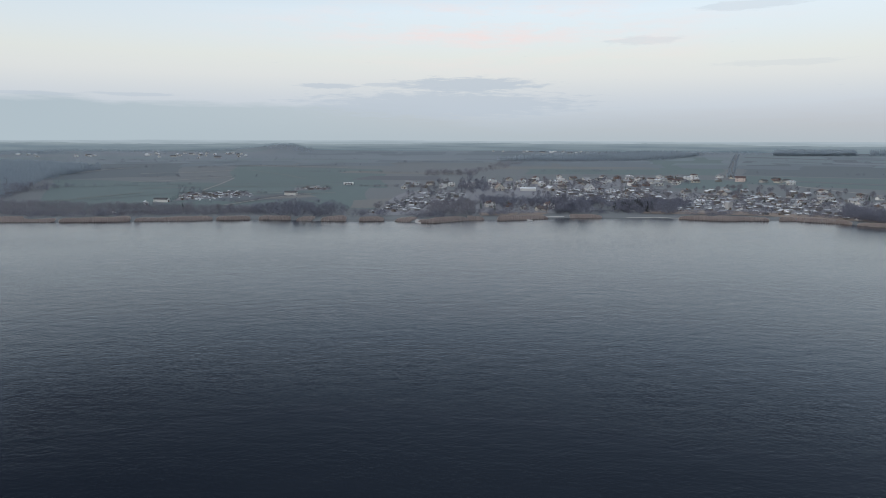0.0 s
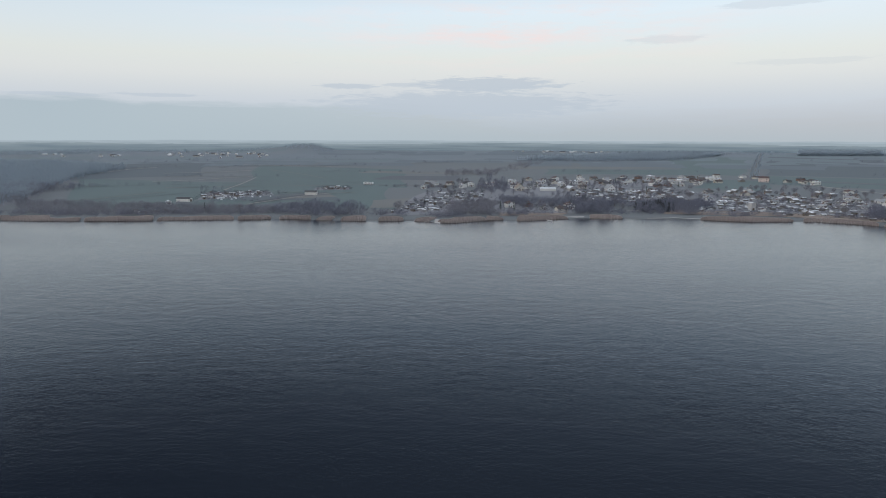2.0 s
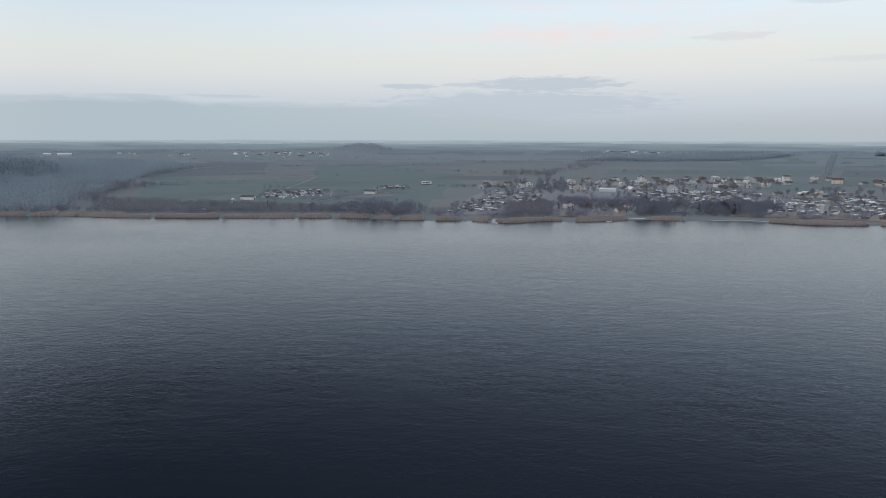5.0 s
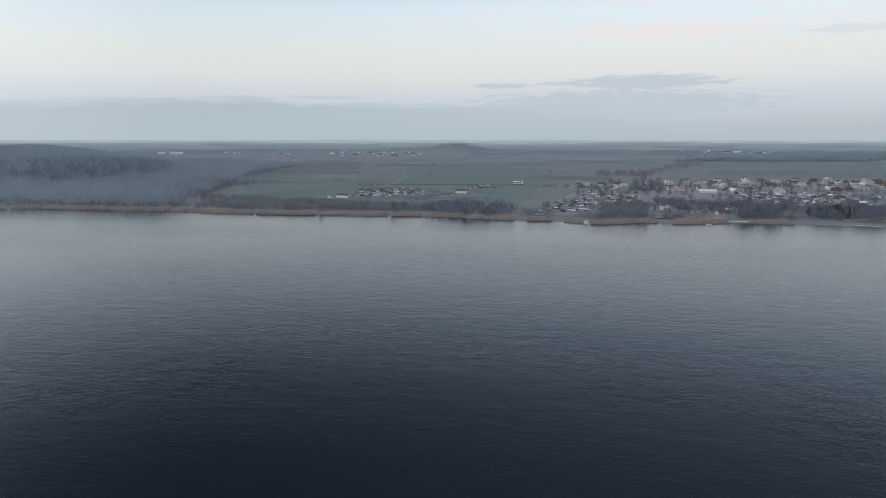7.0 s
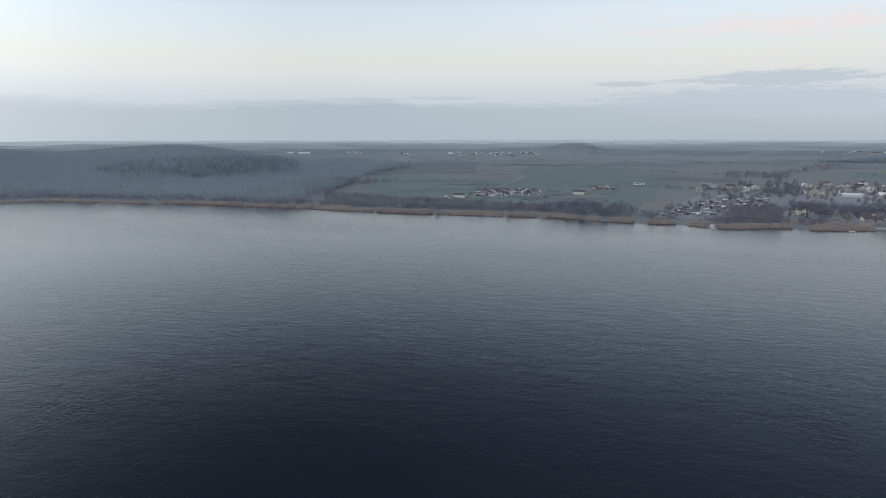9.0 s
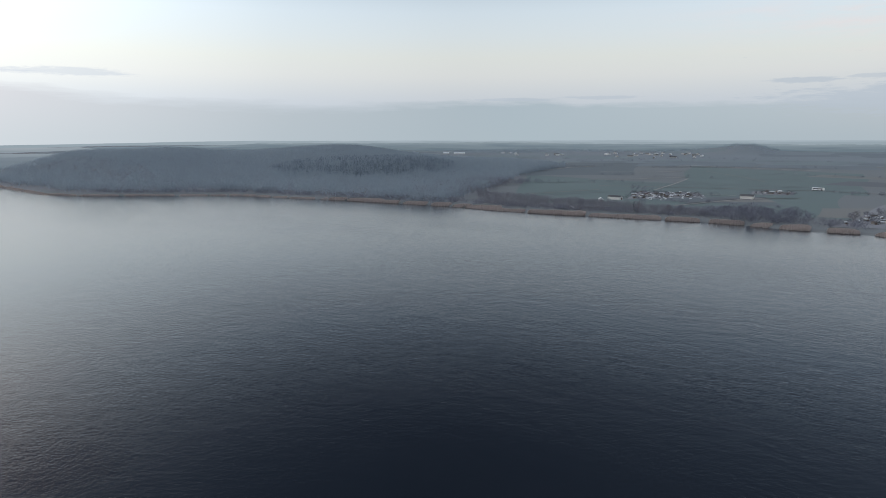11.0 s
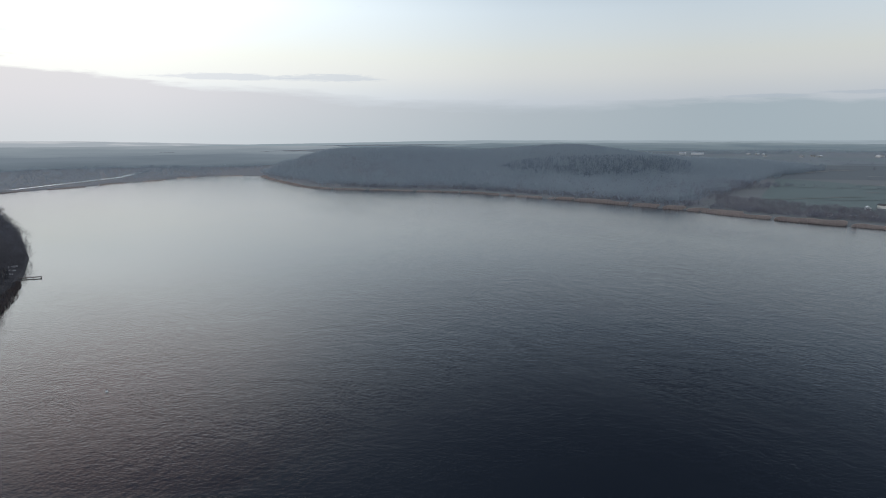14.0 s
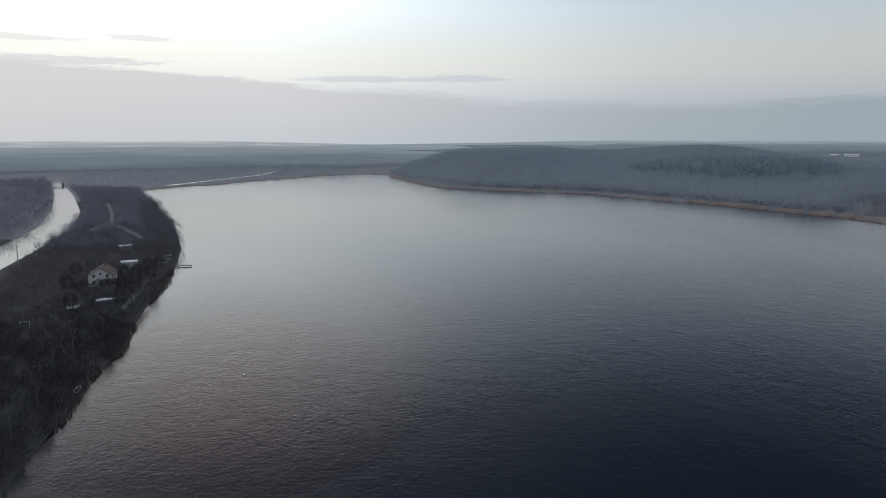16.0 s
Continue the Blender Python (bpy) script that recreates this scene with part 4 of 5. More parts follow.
while s < 2020:
    ln = reeds.choice((10, 14, 20, 26, 34, 48, 62)) * reeds.uniform(.85, 1.15)
    gap = reeds.choice((-2, -1, 1, 1.5, 2.5, 5))
    far_end = s > 1150
    mx, my = sub_line(NORTH_SHORE, s, s + ln).mean(0)
    bearing = math.degrees(math.atan2(-mx, my))
    if -20.5 < bearing < -14.8 or -10.4 < bearing < -7.2:      # open shore: trodden banks and a small beach
        s += ln
        continue
    reed_bed(sub_line(NORTH_SHORE, s, s + ln), reeds.uniform(5, 8) if far_end else reeds.uniform(9, 20), reeds.uniform(.7, 1.0) if far_end else reeds.uniform(1.3, 1.9), int(s))
    s += ln + gap
for i in range(6):
    reed_bed(sub_line(WEST_SHORE, i * 75, i * 75 + 42 + 4 * i), 4, .7, 900 + i)
# bushes and small trees strewn along ditches and field edges
strewn = []
for b0, d0, b1, d1, n in ((30, 862, 18, 874, 26), (24, 1042, 14, 1002, 14), (12, 1122, 2, 1062, 18), (20, 1242, 6, 1332, 24), (33, 1182, 22, 1302, 26), (-24, 1182, -37, 1172, 16), (-8, 1112, -19, 1192, 22), (26, 1482, 5, 1562, 40),
                          (4, 1422, -15, 1502, 34), (21, 640, 15, 648, 20), (19, 700, 9, 742, 26), (8, 800, 2, 780, 20), (-23.5, 930, -30, 900, 20), (30, 1560, 10, 1640, 60), (-24, 1642, -37, 1602, 20)):
    rng = np.random.default_rng(int(d0))
    k = rng.uniform(0, 1, n) ** 1.3
    strewn += [polar(b0 + (b1 - b0) * u + e, (d0 + (d1 - d0) * u) + f) for u, e, f in zip(k, rng.normal(0, .05, n), rng.normal(0, 3, n))]
stand("hedgerow", "scattered bare bushes along ditches and field edges", strewn, (1.8, 5), M_TWIG, 95, 60, .6, "hedge")

# ---- houses and sheds ----


def gable_roof(w, l, z, rise, over=0.45, thick=0.18):
    """A pitched roof with overhang and thickness; its ridge runs along y."""
    bm = bmesh.new()
    x, y, drop = w / 2 + over, l / 2 + over, rise * over / (w / 2)
    lower = [(-x, z - drop), (0, z + rise), (x, z - drop)]
    rings = []
    for yy in (-y, y):
        rings.append([bm.verts.new((px, yy, pz)) for px, pz in lower] + [bm.verts.new((px, yy, pz + thick)) for px, pz in reversed(lower)])
    a, b = rings
    for i in range(6):
        j = (i + 1) % 6
        bm.faces.new((a[i], a[j], b[j], b[i]))
    for r in (a, list(reversed(b))):
        bm.faces.new((r[0], r[5], r[4], r[1]))
        bm.faces.new((r[1], r[4], r[3], r[2]))
    bmesh.ops.recalc_face_normals(bm, faces=bm.faces)
    return bm


def gable_walls(w, l, z, rise):
    bm = bmesh.new()
    prof = [(-w / 2, -0.6), (w / 2, -0.6), (w / 2, z), (0, z + rise - .02), (-w / 2, z)]
    a, b = ([bm.verts.new((px, yy, pz)) for px, pz in prof] for yy in (-l / 2, l / 2))
    for i in range(5):
        j = (i + 1) % 5
        bm.faces.new((a[i], a[j], b[j], b[i]))
    bm.faces.new(a)
    bm.faces.new(b)
    bmesh.ops.recalc_face_normals(bm, faces=bm.faces)
    return bm


def window(parent, x, y, z, w, h, facing):
    """A window with frame and pane, on the wall that faces facing ('y-' and so on)."""
    t = 0.07
    s = -1 if facing[1] == "-" else 1
    fr = bmesh.new()
    bars = [(-w / 2, -w / 2 + .09, 0, h), (w / 2 - .09, w / 2, 0, h), (-w / 2 + .09, w / 2 - .09, 0, .09), (-w / 2 + .09, w / 2 - .09, h - .09, h), (-.035, .035, .09, h - .09)]
    for a, b, c, e in bars:
        if facing[0] == "y":
            box(fr, x + a, x + b, y - t, y + t, z + c, z + e)
        else:
            box(fr, x - t, x + t, y + a, y + b, z + c, z + e)
    frame_ob = part("window", fr, M_FRAME, parent)
    pane = boxes((x - w / 2 + .08, x + w / 2 - .08, y - .03, y + .03, z + .08, z + h - .08)) if facing[0] == "y" else boxes((x - .03, x + .03, y - w / 2 + .08, y + w / 2 - .08, z + .08, z + h - .08))
    part("pane", pane, M_GLASS, frame_ob)


def house(w, l, z, rise, wall, roof, storeys=1, chimney=True, name="house", over=.45):
    """A small gabled house; its front gable looks along -y, its ridge along y."""
    h = new(name)
    part("wall", gable_walls(w, l, z, rise), wall, h)
    part("roof", gable_roof(w, l, z, rise, over), roof, h)
    if chimney:
        part("chimney", boxes((.5, 1.1, l * .12, l * .12 + .6, z + rise * .4, z + rise + .9), bevel=.03), M_CHIMNEY, h)
    for s in range(storeys):
        zz = 1.0 + s * 2.7
        for x in (-w * .27, w * .27):
            window(h, x, -l / 2, zz, 1.15, 1.35, "y-")
        for k in (-.28, .28):
            window(h, -w / 2, l * k, zz, 1.1, 1.3, "x-")
            window(h, w / 2, l * k, zz, 1.1, 1.3, "x+")
    if rise > 2.2:
        window(h, 0, -l / 2, z + .25, .95, 1.05, "y-")
    part("door", boxes((-.5, .5, -l / 2 - .06, -l / 2 + .04, 0, 2.05), bevel=.02), M_DOOR, h)
    return h


def shed(w, l, z, rise, wall, roof, name="shed"):
    h = new(name)
    part("wall", gable_walls(w, l, z, rise), wall, h)
    part("roof", gable_roof(w, l, z, rise, .3, .1), roof, h)
    part("door", boxes((-w * .2, w * .2, -l / 2 - .05, -l / 2 + .03, 0, min(2.0, z - .1)), bevel=.02), M_DOOR, h)
    return h


def put(thing, x, y, turn, label="", category="", group="", first=False, sink=0.0):
    """Stands a thing on the ground, turned by degrees; the first one itself, later ones as copies."""
    m = pose(x, y, high(x, y) - sink, 0, 0, turn)
    if first:
        thing.matrix_basis = m
        ob = thing
    else:
        ob = copy_thing(thing, m)
    return tagged(ob, label, category, group)


class Kind:
    """Something built once and copied after that."""

    def __init__(self, maker, label, category, group):
        self.maker, self.tags, self.made = maker, (label, category, group), None

    def put(self, x, y, turn):
        if self.made is None:
            self.made = self.maker()
            return put(self.made, x, y, turn, *self.tags, first=True)
        return put(self.made, x, y, turn, *self.tags)


V = "village houses"
HOMES = [Kind(lambda: house(6.4, 9.0, 2.5, 1.7, WALLS[0], ROOFS[0]), "white rendered village house with grey sheet roof", "house", V),
         Kind(lambda: house(6.6, 8.4, 4.0, 1.3, WALLS[0], ROOFS[1], 2), "two-storey white house with dull red tiled roof", "house", V),
         Kind(lambda: house(6.4, 9.0, 2.5, 1.7, WALLS[1], ROOFS[3]), "cream rendered house with brown tiled roof", "house", V),
         Kind(lambda: house(6.2, 9.0, 2.4, 1.5, WALLS[2], ROOFS[4]), "grey brick house with dark roof", "house", V),
         Kind(lambda: house(6.4, 9.4, 2.5, 1.5, WALLS[4], ROOFS[4]), "red brick house with dark roof", "house", V),
         Kind(lambda: house(6.8, 8.6, 3.9, 1.0, WALLS[0], ROOFS[2], 2), "two-storey white house with pale metal roof", "house", V),
         Kind(lambda: house(6.0, 8.0, 2.4, 1.9, WALLS[5], ROOFS[0]), "old timber house with steep grey roof", "house", V)]
S = "garden sheds and summer huts"
SHEDS = [Kind(lambda: shed(2.2, 4.4, 1.5, .22, WALLS[5], ROOFS[2]), "small board shed with pale metal roof", "shed", S),
         Kind(lambda: shed(2.5, 5.2, 1.5, .25, WALLS[2], ROOFS[2]), "grey garden hut with pale sheet roof", "shed", S),
         Kind(lambda: shed(2.6, 4.4, 1.6, .3, WALLS[5], ROOFS[4]), "dark weathered garden shed", "shed", S),
         Kind(lambda: shed(2.6, 4.0, 1.6, .5, WALLS[2], ROOFS[2]), "grey summer hut with bright metal roof", "shed", S),
         Kind(lambda: shed(2.8, 4.2, 1.7, .6, WALLS[0], ROOFS[1]), "white summer hut with red roof", "shed", S),
         Kind(lambda: shed(2.6, 4.0, 1.6, .6, WALLS[5], ROOFS[3]), "brown summer hut with tiled roof", "shed", S)]
COTTAGES = [Kind(lambda: house(4.4, 6.0, 2.2, 1.3, WALLS[0], ROOFS[0]), "small white summer cottage with grey roof", "cottage", "summer cottages"),
            Kind(lambda: house(4.2, 5.6, 2.2, 1.4, WALLS[2], ROOFS[3]), "small grey summer cottage with brown roof", "cottage", "summer cottages"),
            Kind(lambda: house(4.4, 6.2, 2.2, 1.0, WALLS[5], ROOFS[2]), "small board cottage with pale metal roof", "cottage", "summer cottages")]
FAR = [Kind(lambda: shed(5, 11, 2.6, 1.3, WALLS[0], ROOFS[2], "farm_building"), "low white farm building far across the fields", "farm building", "far farm buildings"),
       Kind(lambda: house(6, 8, 3.0, 2.0, WALLS[0], ROOFS[0]), "white farmhouse far across the fields", "house", "far farm buildings"),
       Kind(lambda: shed(6, 15, 2.8, 1.6, WALLS[2], ROOFS[4], "farm_building"), "long grey barn far across the fields", "barn", "far farm buildings")]
taken = []


def free(x, y, gap):
    if any(math.hypot(x - a, y - b) < gap + g for a, b, g in taken):
        return False
    taken.append((x, y, gap))
    return True


def settle(kinds, weights, ring, count, gap, seed, turn=0):
    rng = random.Random(seed)
    n = 0
    for x, y in scatter(ring, count * 6, seed, dry=14):
        if n < count and free(x, y, gap):
            rng.choices(kinds, weights)[0].put(x, y, turn + rng.choice((0, 0, 90, -90, 180)) + rng.uniform(-14, 14))
            n += 1


# landmarks of the village first
def landmark(thing, x, y, turn, label, category="house", gap=8):
    free(x, y, gap)
    return put(thing, x, y, turn, label, category, "", first=True)


landmark(house(9.5, 10, 3.6, 3.8, WALLS[1], ROOFS[5]), 62, 742, 5, "large cream house with tall ochre gable roof")
landmark(shed(6, 17, 2.6, 1.2, WALLS[0], ROOFS[2], "barn"), 93, 742, 84, "long white barn with pale metal roof", "barn", 13)
landmark(shed(8, 12, 2.8, 2.4, WALLS[2], ROOFS[2], "barn"), 118, 745, 20, "barn with broad pale metal roof", "barn", 9)
landmark(shed(6, 15, 3.4, 1.0, WALLS[0], ROOFS[0], "barn"), 32, 832, 88, "long white two-door barn with grey roof", "barn", 12)
landmark(house(9, 12, 5.6, 1.8, WALLS[3], ROOFS[1], 2), 389, 888, 70, "large pink rendered house with low red roof", gap=12)
landmark(house(8.5, 10, 3.2, 4.2, WALLS[0], ROOFS[0]), 161, 745, 12, "white gabled house with steep grey roof")
landmark(shed(4, 4.5, 6.4, .4, WALLS[2], ROOFS[2], "tower"), 241, 568, 12, "narrow grey brick tower hut near the lake", "tower", 5)
landmark(shed(5.5, 12, 3.0, 1.4, WALLS[0], ROOFS[4], "barn"), -153, 679, 86, "low white farm building with dark roof", "barn", 8)
landmark(shed(6, 13, 2.6, 1.2, WALLS[0], ROOFS[4], "barn"), -255, 611, 84, "low white farm building with dark roof", "barn", 8)
landmark(shed(4, 7, 2.6, 1.3, WALLS[0], ROOFS[2]), -258, 585, 30, "small white hut in a meadow", "shed", 5)

landmark(shed(9, 30, 4.2, 1.6, WALLS[0], ROOFS[2], "barn"), *polar(35.6, 1850), 126, "long white farm hall far beyond the woods", "barn", 20)
landmark(shed(8, 16, 3.6, 1.4, WALLS[0], ROOFS[2], "barn"), *polar(36.7, 1870), 126, "white farm hall far beyond the woods", "barn", 14)

settle(HOMES, [6, 4, 2, 3, 2, 4, 2], rp((-4, 760), (-4, 900), (-10, 950), (-17, 1010), (-21, 1050), (-21, 930), (-17, 830), (-11, 790)), 62, 8, 1, 10)
settle(HOMES, [5, 3, 3, 2, 2, 2, 2], rp((5, 770), (-3.5, 770), (-3.5, 860), (4, 850)), 11, 8, 2, 5)
settle(HOMES, [4, 2, 2, 3, 2, 2, 2], rp((-15, 700), (-34, 720), (-34, 800), (-22, 840), (-15, 790)), 9, 8, 3, 15)
settle(COTTAGES, [4, 3, 3], rp((-15, 640), (-36, 640), (-36, 790), (-22, 830), (-15, 780)), 46, 5, 31, 15)
settle(HOMES, [4, 3, 2, 3, 3, 2, 2], rp((-3, 545), (-9, 555), (-9, 600), (-3, 600)), 5, 8, 4, 10)
settle(HOMES, [4, 3, 2, 3, 3, 2, 2], rp((-22, 950), (-28, 945), (-28, 1000), (-22, 1060)), 9, 8, 5, 15)
settle(SHEDS, [7, 4, 3, 3, 1, 2], rp((6.5, 530), (-1, 560), (-2, 690), (1.8, 740), (3.2, 640)), 50, 2.6, 6, 20)
settle(SHEDS, [7, 4, 4, 3, 1, 3], rp((-9.5, 650), (-16, 640), (-17, 800), (-9.5, 760)), 72, 2.5, 7, 12)
settle(SHEDS, [7, 4, 4, 3, 1, 3], rp((-18, 590), (-38, 590), (-38, 720), (-25, 760), (-18, 690)), 125, 2.5, 8, 12)
settle(SHEDS, [6, 3, 5, 3, 1, 2], rp((21.6, 672), (16.2, 700), (16.6, 742), (21, 738)), 34, 2.6, 9, 10)
settle(SHEDS, [5, 3, 3, 4, 2, 2], rp((27, 565), (23, 575), (23, 590), (27, 600)), 7, 3.2, 10, 10)
settle(SHEDS, [3, 3, 5, 2, 1, 2], rp((11.7, 752), (9.7, 760), (9.7, 800), (11.7, 792)), 12, 3, 11, 10)
settle(FAR, [5, 4, 2], rp((23.5, 1660), (16, 1640), (16, 1900), (23.5, 1950)), 26, 10, 12, 0)
settle(FAR, [5, 4, 2], rp((32, 1750), (26, 1780), (26, 1950), (32, 1950)), 9, 10, 13, 0)
settle(FAR, [5, 4, 2], rp((-3, 1980), (-12, 1980), (-12, 2180), (-3, 2180)), 15, 11, 14, 0)

# trees that stand singly in the gardens and along the avenue
G = "village garden trees"
TREES = [Kind(lambda i=i: bare_tree(30 + i, 4.5 + i * .9, 1.7 + .3 * i, 240, (M_TWIG, M_TWIG_BROWN)[i % 2]), "bare deciduous garden tree in winter", "tree", G) for i in range(4)]
TREES.append(Kind(lambda: pine_tree(40, 7.5, 1.9, 260), "dark green spruce in a garden", "tree", G))
planter = random.Random(17)
for ring, count, seed in ((rp((-3, 545), (-9, 545), (-20, 600), (-34, 620), (-34, 790), (-22, 900), (-18, 960), (-4, 900)), 300, 51), (rp((7, 540), (-2, 560), (-3, 860), (3, 850), (3, 650)), 80, 52),
                          (rp((26, 545), (17, 540), (17, 575), (26, 600)), 12, 53)):
    for x, y in scatter(ring, count, seed, dry=16):
        if free(x, y, 1.2):
            planter.choices(TREES, [3, 3, 3, 3, 0.9])[0].put(x, y, planter.uniform(0, 360))
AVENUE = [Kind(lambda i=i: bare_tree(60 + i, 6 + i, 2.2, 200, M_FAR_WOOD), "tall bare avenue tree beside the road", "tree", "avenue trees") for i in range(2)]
for i in range(34):
    for side in (-1, 1):
        x, y = polar(-22.95 - i * .011, 1010 + i * 27)
        planter.choice(AVENUE).put(x + side * 4 + planter.uniform(-1, 1), y + planter.uniform(-4, 4), planter.uniform(0, 360))
# undergrowth and fruit bushes between the plots
stand("garden_bushes", "bare fruit bushes and hedges between village gardens", np.concatenate([scatter(rp((-9, 635), (-17, 630), (-18, 800), (-9, 770)), 1300, 81), scatter(rp((-17, 590), (-37, 595), (-37, 735), (-17, 770)), 3000, 82),
      scatter(rp((6.5, 530), (-1, 555), (-2, 740), (2.5, 700)), 1000, 83), scatter(rp((-3, 770), (-12, 780), (-20, 1000), (-4, 900)), 1300, 84), scatter(rp((22, 662), (15.9, 690), (16.2, 748), (21.4, 745)), 420, 85), scatter(rp((12.2, 745), (9.4, 752), (9.4, 805), (12.2, 798)), 150, 88),
      scatter(rp((-3, 545), (-9, 550), (-9, 620), (-3, 620)), 300, 86)]), (1.0, 2.9), M_HEDGE, 87, 30, 0.7, "bushes")


def glasshouses(points, seed):
    """Low pale greenhouses and cold frames strewn over the plots, as one mesh."""
    rng = np.random.default_rng(seed)
    form = np.array([(-1, -1, 0), (1, -1, 0), (1, 1, 0), (-1, 1, 0), (-1, -1, .7), (1, -1, .7), (1, 1, .7), (-1, 1, .7), (0, -1, 1), (0, 1, 1)], float)
    tris = np.array([(0, 1, 5), (0, 5, 4), (1, 2, 6), (1, 6, 5), (2, 3, 7), (2, 7, 6), (3, 0, 4), (3, 4, 7), (4, 5, 8), (6, 7, 9), (5, 6, 9), (5, 9, 8), (7, 4, 8), (7, 8, 9)])
    v, f = [], []
    for i, (x, y) in enumerate(points):
        w, l, h, a = rng.uniform(.6, 1.1), rng.uniform(1.4, 3.0), rng.uniform(.8, 1.4), rng.choice((.2, 1.77)) + rng.normal(0, .15)
        p = form * (w, l, h)
        v.append(np.column_stack([x + p[:, 0] * math.cos(a) - p[:, 1] * math.sin(a), y + p[:, 0] * math.sin(a) + p[:, 1] * math.cos(a), p[:, 2] + high(x, y) - .1]))
        f.append(tris + 10 * i)
    ob = new("garden_frames", big_mesh("garden_frames", np.concatenate(v), np.concatenate(f), ROOFS[2]))
    tagged(ob, "low pale greenhouses and sheet roofs among garden plots", "greenhouses", kind="stuff")


glasshouses(np.concatenate([scatter(rp((-18, 600), (-37, 600), (-37, 720), (-25, 755), (-18, 700)), 150, 91), scatter(rp((-9.5, 650), (-16, 645), (-17, 790), (-9.5, 760)), 80, 92),
                            scatter(rp((6, 540), (-1, 570), (-2, 690), (1.8, 730), (3, 640)), 55, 93), scatter(rp((21.5, 660), (15.8, 672), (15.8, 728), (20.2, 732)), 26, 94)]), 96)

# ---- the wooded spit between lake and canal ----
PATH = [(-478, -38), (-505, -36), (-520, -29), (-509, -22), (-468, -12), (-430, -4)]
LANE = [(-516, -26), (-600, -29), (-690, -36)]
ribbon("footpath", M_BROWN, PATH, 3.2, "pale trodden path curving through a thicket", "path", 0.12, 5)
ribbon("footpath", M_BROWN, LANE, 2.4, "pale grassy lane along the spit", "path", 0.12, 8)


def off_path(points):
    """Keeps the paths clear of bushes."""
    keep = np.ones(len(points), bool)
    for line in (PATH, LANE):
        for (ax, ay), (bx, by) in zip(line, line[1:]):
            k = np.clip(((points[:, 0] - ax) * (bx - ax) + (points[:, 1] - ay) * (by - ay)) / ((bx - ax) ** 2 + (by - ay) ** 2), 0, 1)
            keep &= np.hypot(points[:, 0] - ax - k * (bx - ax), points[:, 1] - ay - k * (by - ay)) > 4.6
    return points[keep]


NECK = [(-470, 16)] + SOUTH_SHORE[5:17] + [(0, -80), (-250, -66), (-365, -60), (-420, -54), (-470, -52)]
neck = off_path(scatter(NECK, 4000, 71, dry=1.2))
inner = neck[:, 0] + np.random.default_rng(70).normal(0, 28, len(neck)) < -262
stand("thicket", "dense dark bare thicket on a narrow spit", neck[~inner], (1.6, 4.2), M_SHADED_TWIG, 71, 120, 0.6, "scrub", .05, size=.2, thick=.05)
stand("thicket", "bare grey thicket round a lakeside house", neck[inner], (1.4, 4.4), M_THICKET, 70, 120, 0.6, "scrub", .05, size=.2, thick=.05)
stand("thicket", "mixed bare bushes half way along the spit", off_path(scatter([(-400, 12), (-560, 8), (-560, -46), (-400, -54)], 700, 78, dry=0.6)), (2.2, 5.5), M_TWIG, 78, 90, 0.6, "scrub", .05, size=.18, thick=.07)
stand("thicket", "dense bare thicket towards the root of the spit", off_path(scatter([(-470, 14), (-560, 8), (-629, 7), (-700, 3), (-796, -6), (-866, -10), (-930, -88), (-820, -72), (-640, -50), (-523, -46), (-470, -52)], 1900, 77, dry=0.6)), (2.5, 6), M_TWIG, 77, 70, 0.6, "scrub", .05, size=.16, thick=.1)
stand("thicket", "tall bare shore trees on the spit", scatter([(-335, 8), (-390, 14), (-485, 14), (-560, 8), (-640, 6), (-640, -8), (-480, -4), (-390, -4)], 150, 72, dry=.5), (5, 9.5), M_THICKET, 72, 190, 0.42, "scrub", size=.14, thick=.05)
stand("thicket", "low brown undergrowth beside the near shore", scatter([(-90, -28), (-130, -24), (-165, -18), (-225, -6), (-245, -60), (-90, -70)], 700, 73, dry=.2), (1.0, 4), M_SHADED_TWIG, 73, 130, 0.6, "scrub", .05, size=.2, thick=.05)
stand("woodland", "bare wood on the far bank of the canal", scatter([(-250, -104), (-435, -82), (-481, -78), (-522, -74), (-655, -79), (-835, -97), (-1010, -118), (-1110, -136), (-1100, -210), (-1000, -300), (-420, -260)], 4200, 74, dry=.5), (4, 9), M_TWIG, 74, 60, 0.65, size=.14, thick=.1)
stand("shore_scrub", "row of small bare trees along the canal bank", along([(-395, -57), (-523, -46), (-575, -49)], 5.0, 1.5, -3, 75), (3.5, 6.5), M_TWIG_BROWN, 75, 120, .4, "scrub", size=.14, thick=.06)
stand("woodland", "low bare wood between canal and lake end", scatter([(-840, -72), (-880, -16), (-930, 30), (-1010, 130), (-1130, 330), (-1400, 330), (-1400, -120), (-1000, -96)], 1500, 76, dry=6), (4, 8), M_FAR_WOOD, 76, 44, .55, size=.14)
for i, (x0, x1, depth) in enumerate(((-236, -196, 9), (-192, -150, 4), (-330, -262, 3))):
    bank = [q for q in SOUTH_SHORE if x0 - 30 < q[0] < x1 + 30]
    xs = np.arange(x0, x1, 4.0)
    reed_bed(np.column_stack([xs, np.interp(xs, [q[0] for q in bank], [q[1] for q in bank])]), depth, 1.4, 800 + i, M_REED_DARK, 34, (.04, .09), "dark brown wet reeds at the near shore")

landmark(house(9.2, 11, 4.4, 3.1, WALLS[0], ROOFS[1], 2), -306, -20, 84, "white gabled lakeside house with dull red-brown tiled roof")
landmark(shed(3.5, 7, 2.5, .5, WALLS[0], ROOFS[2]), -343, -11, 6, "white flat-roofed lakeside shed", "shed")
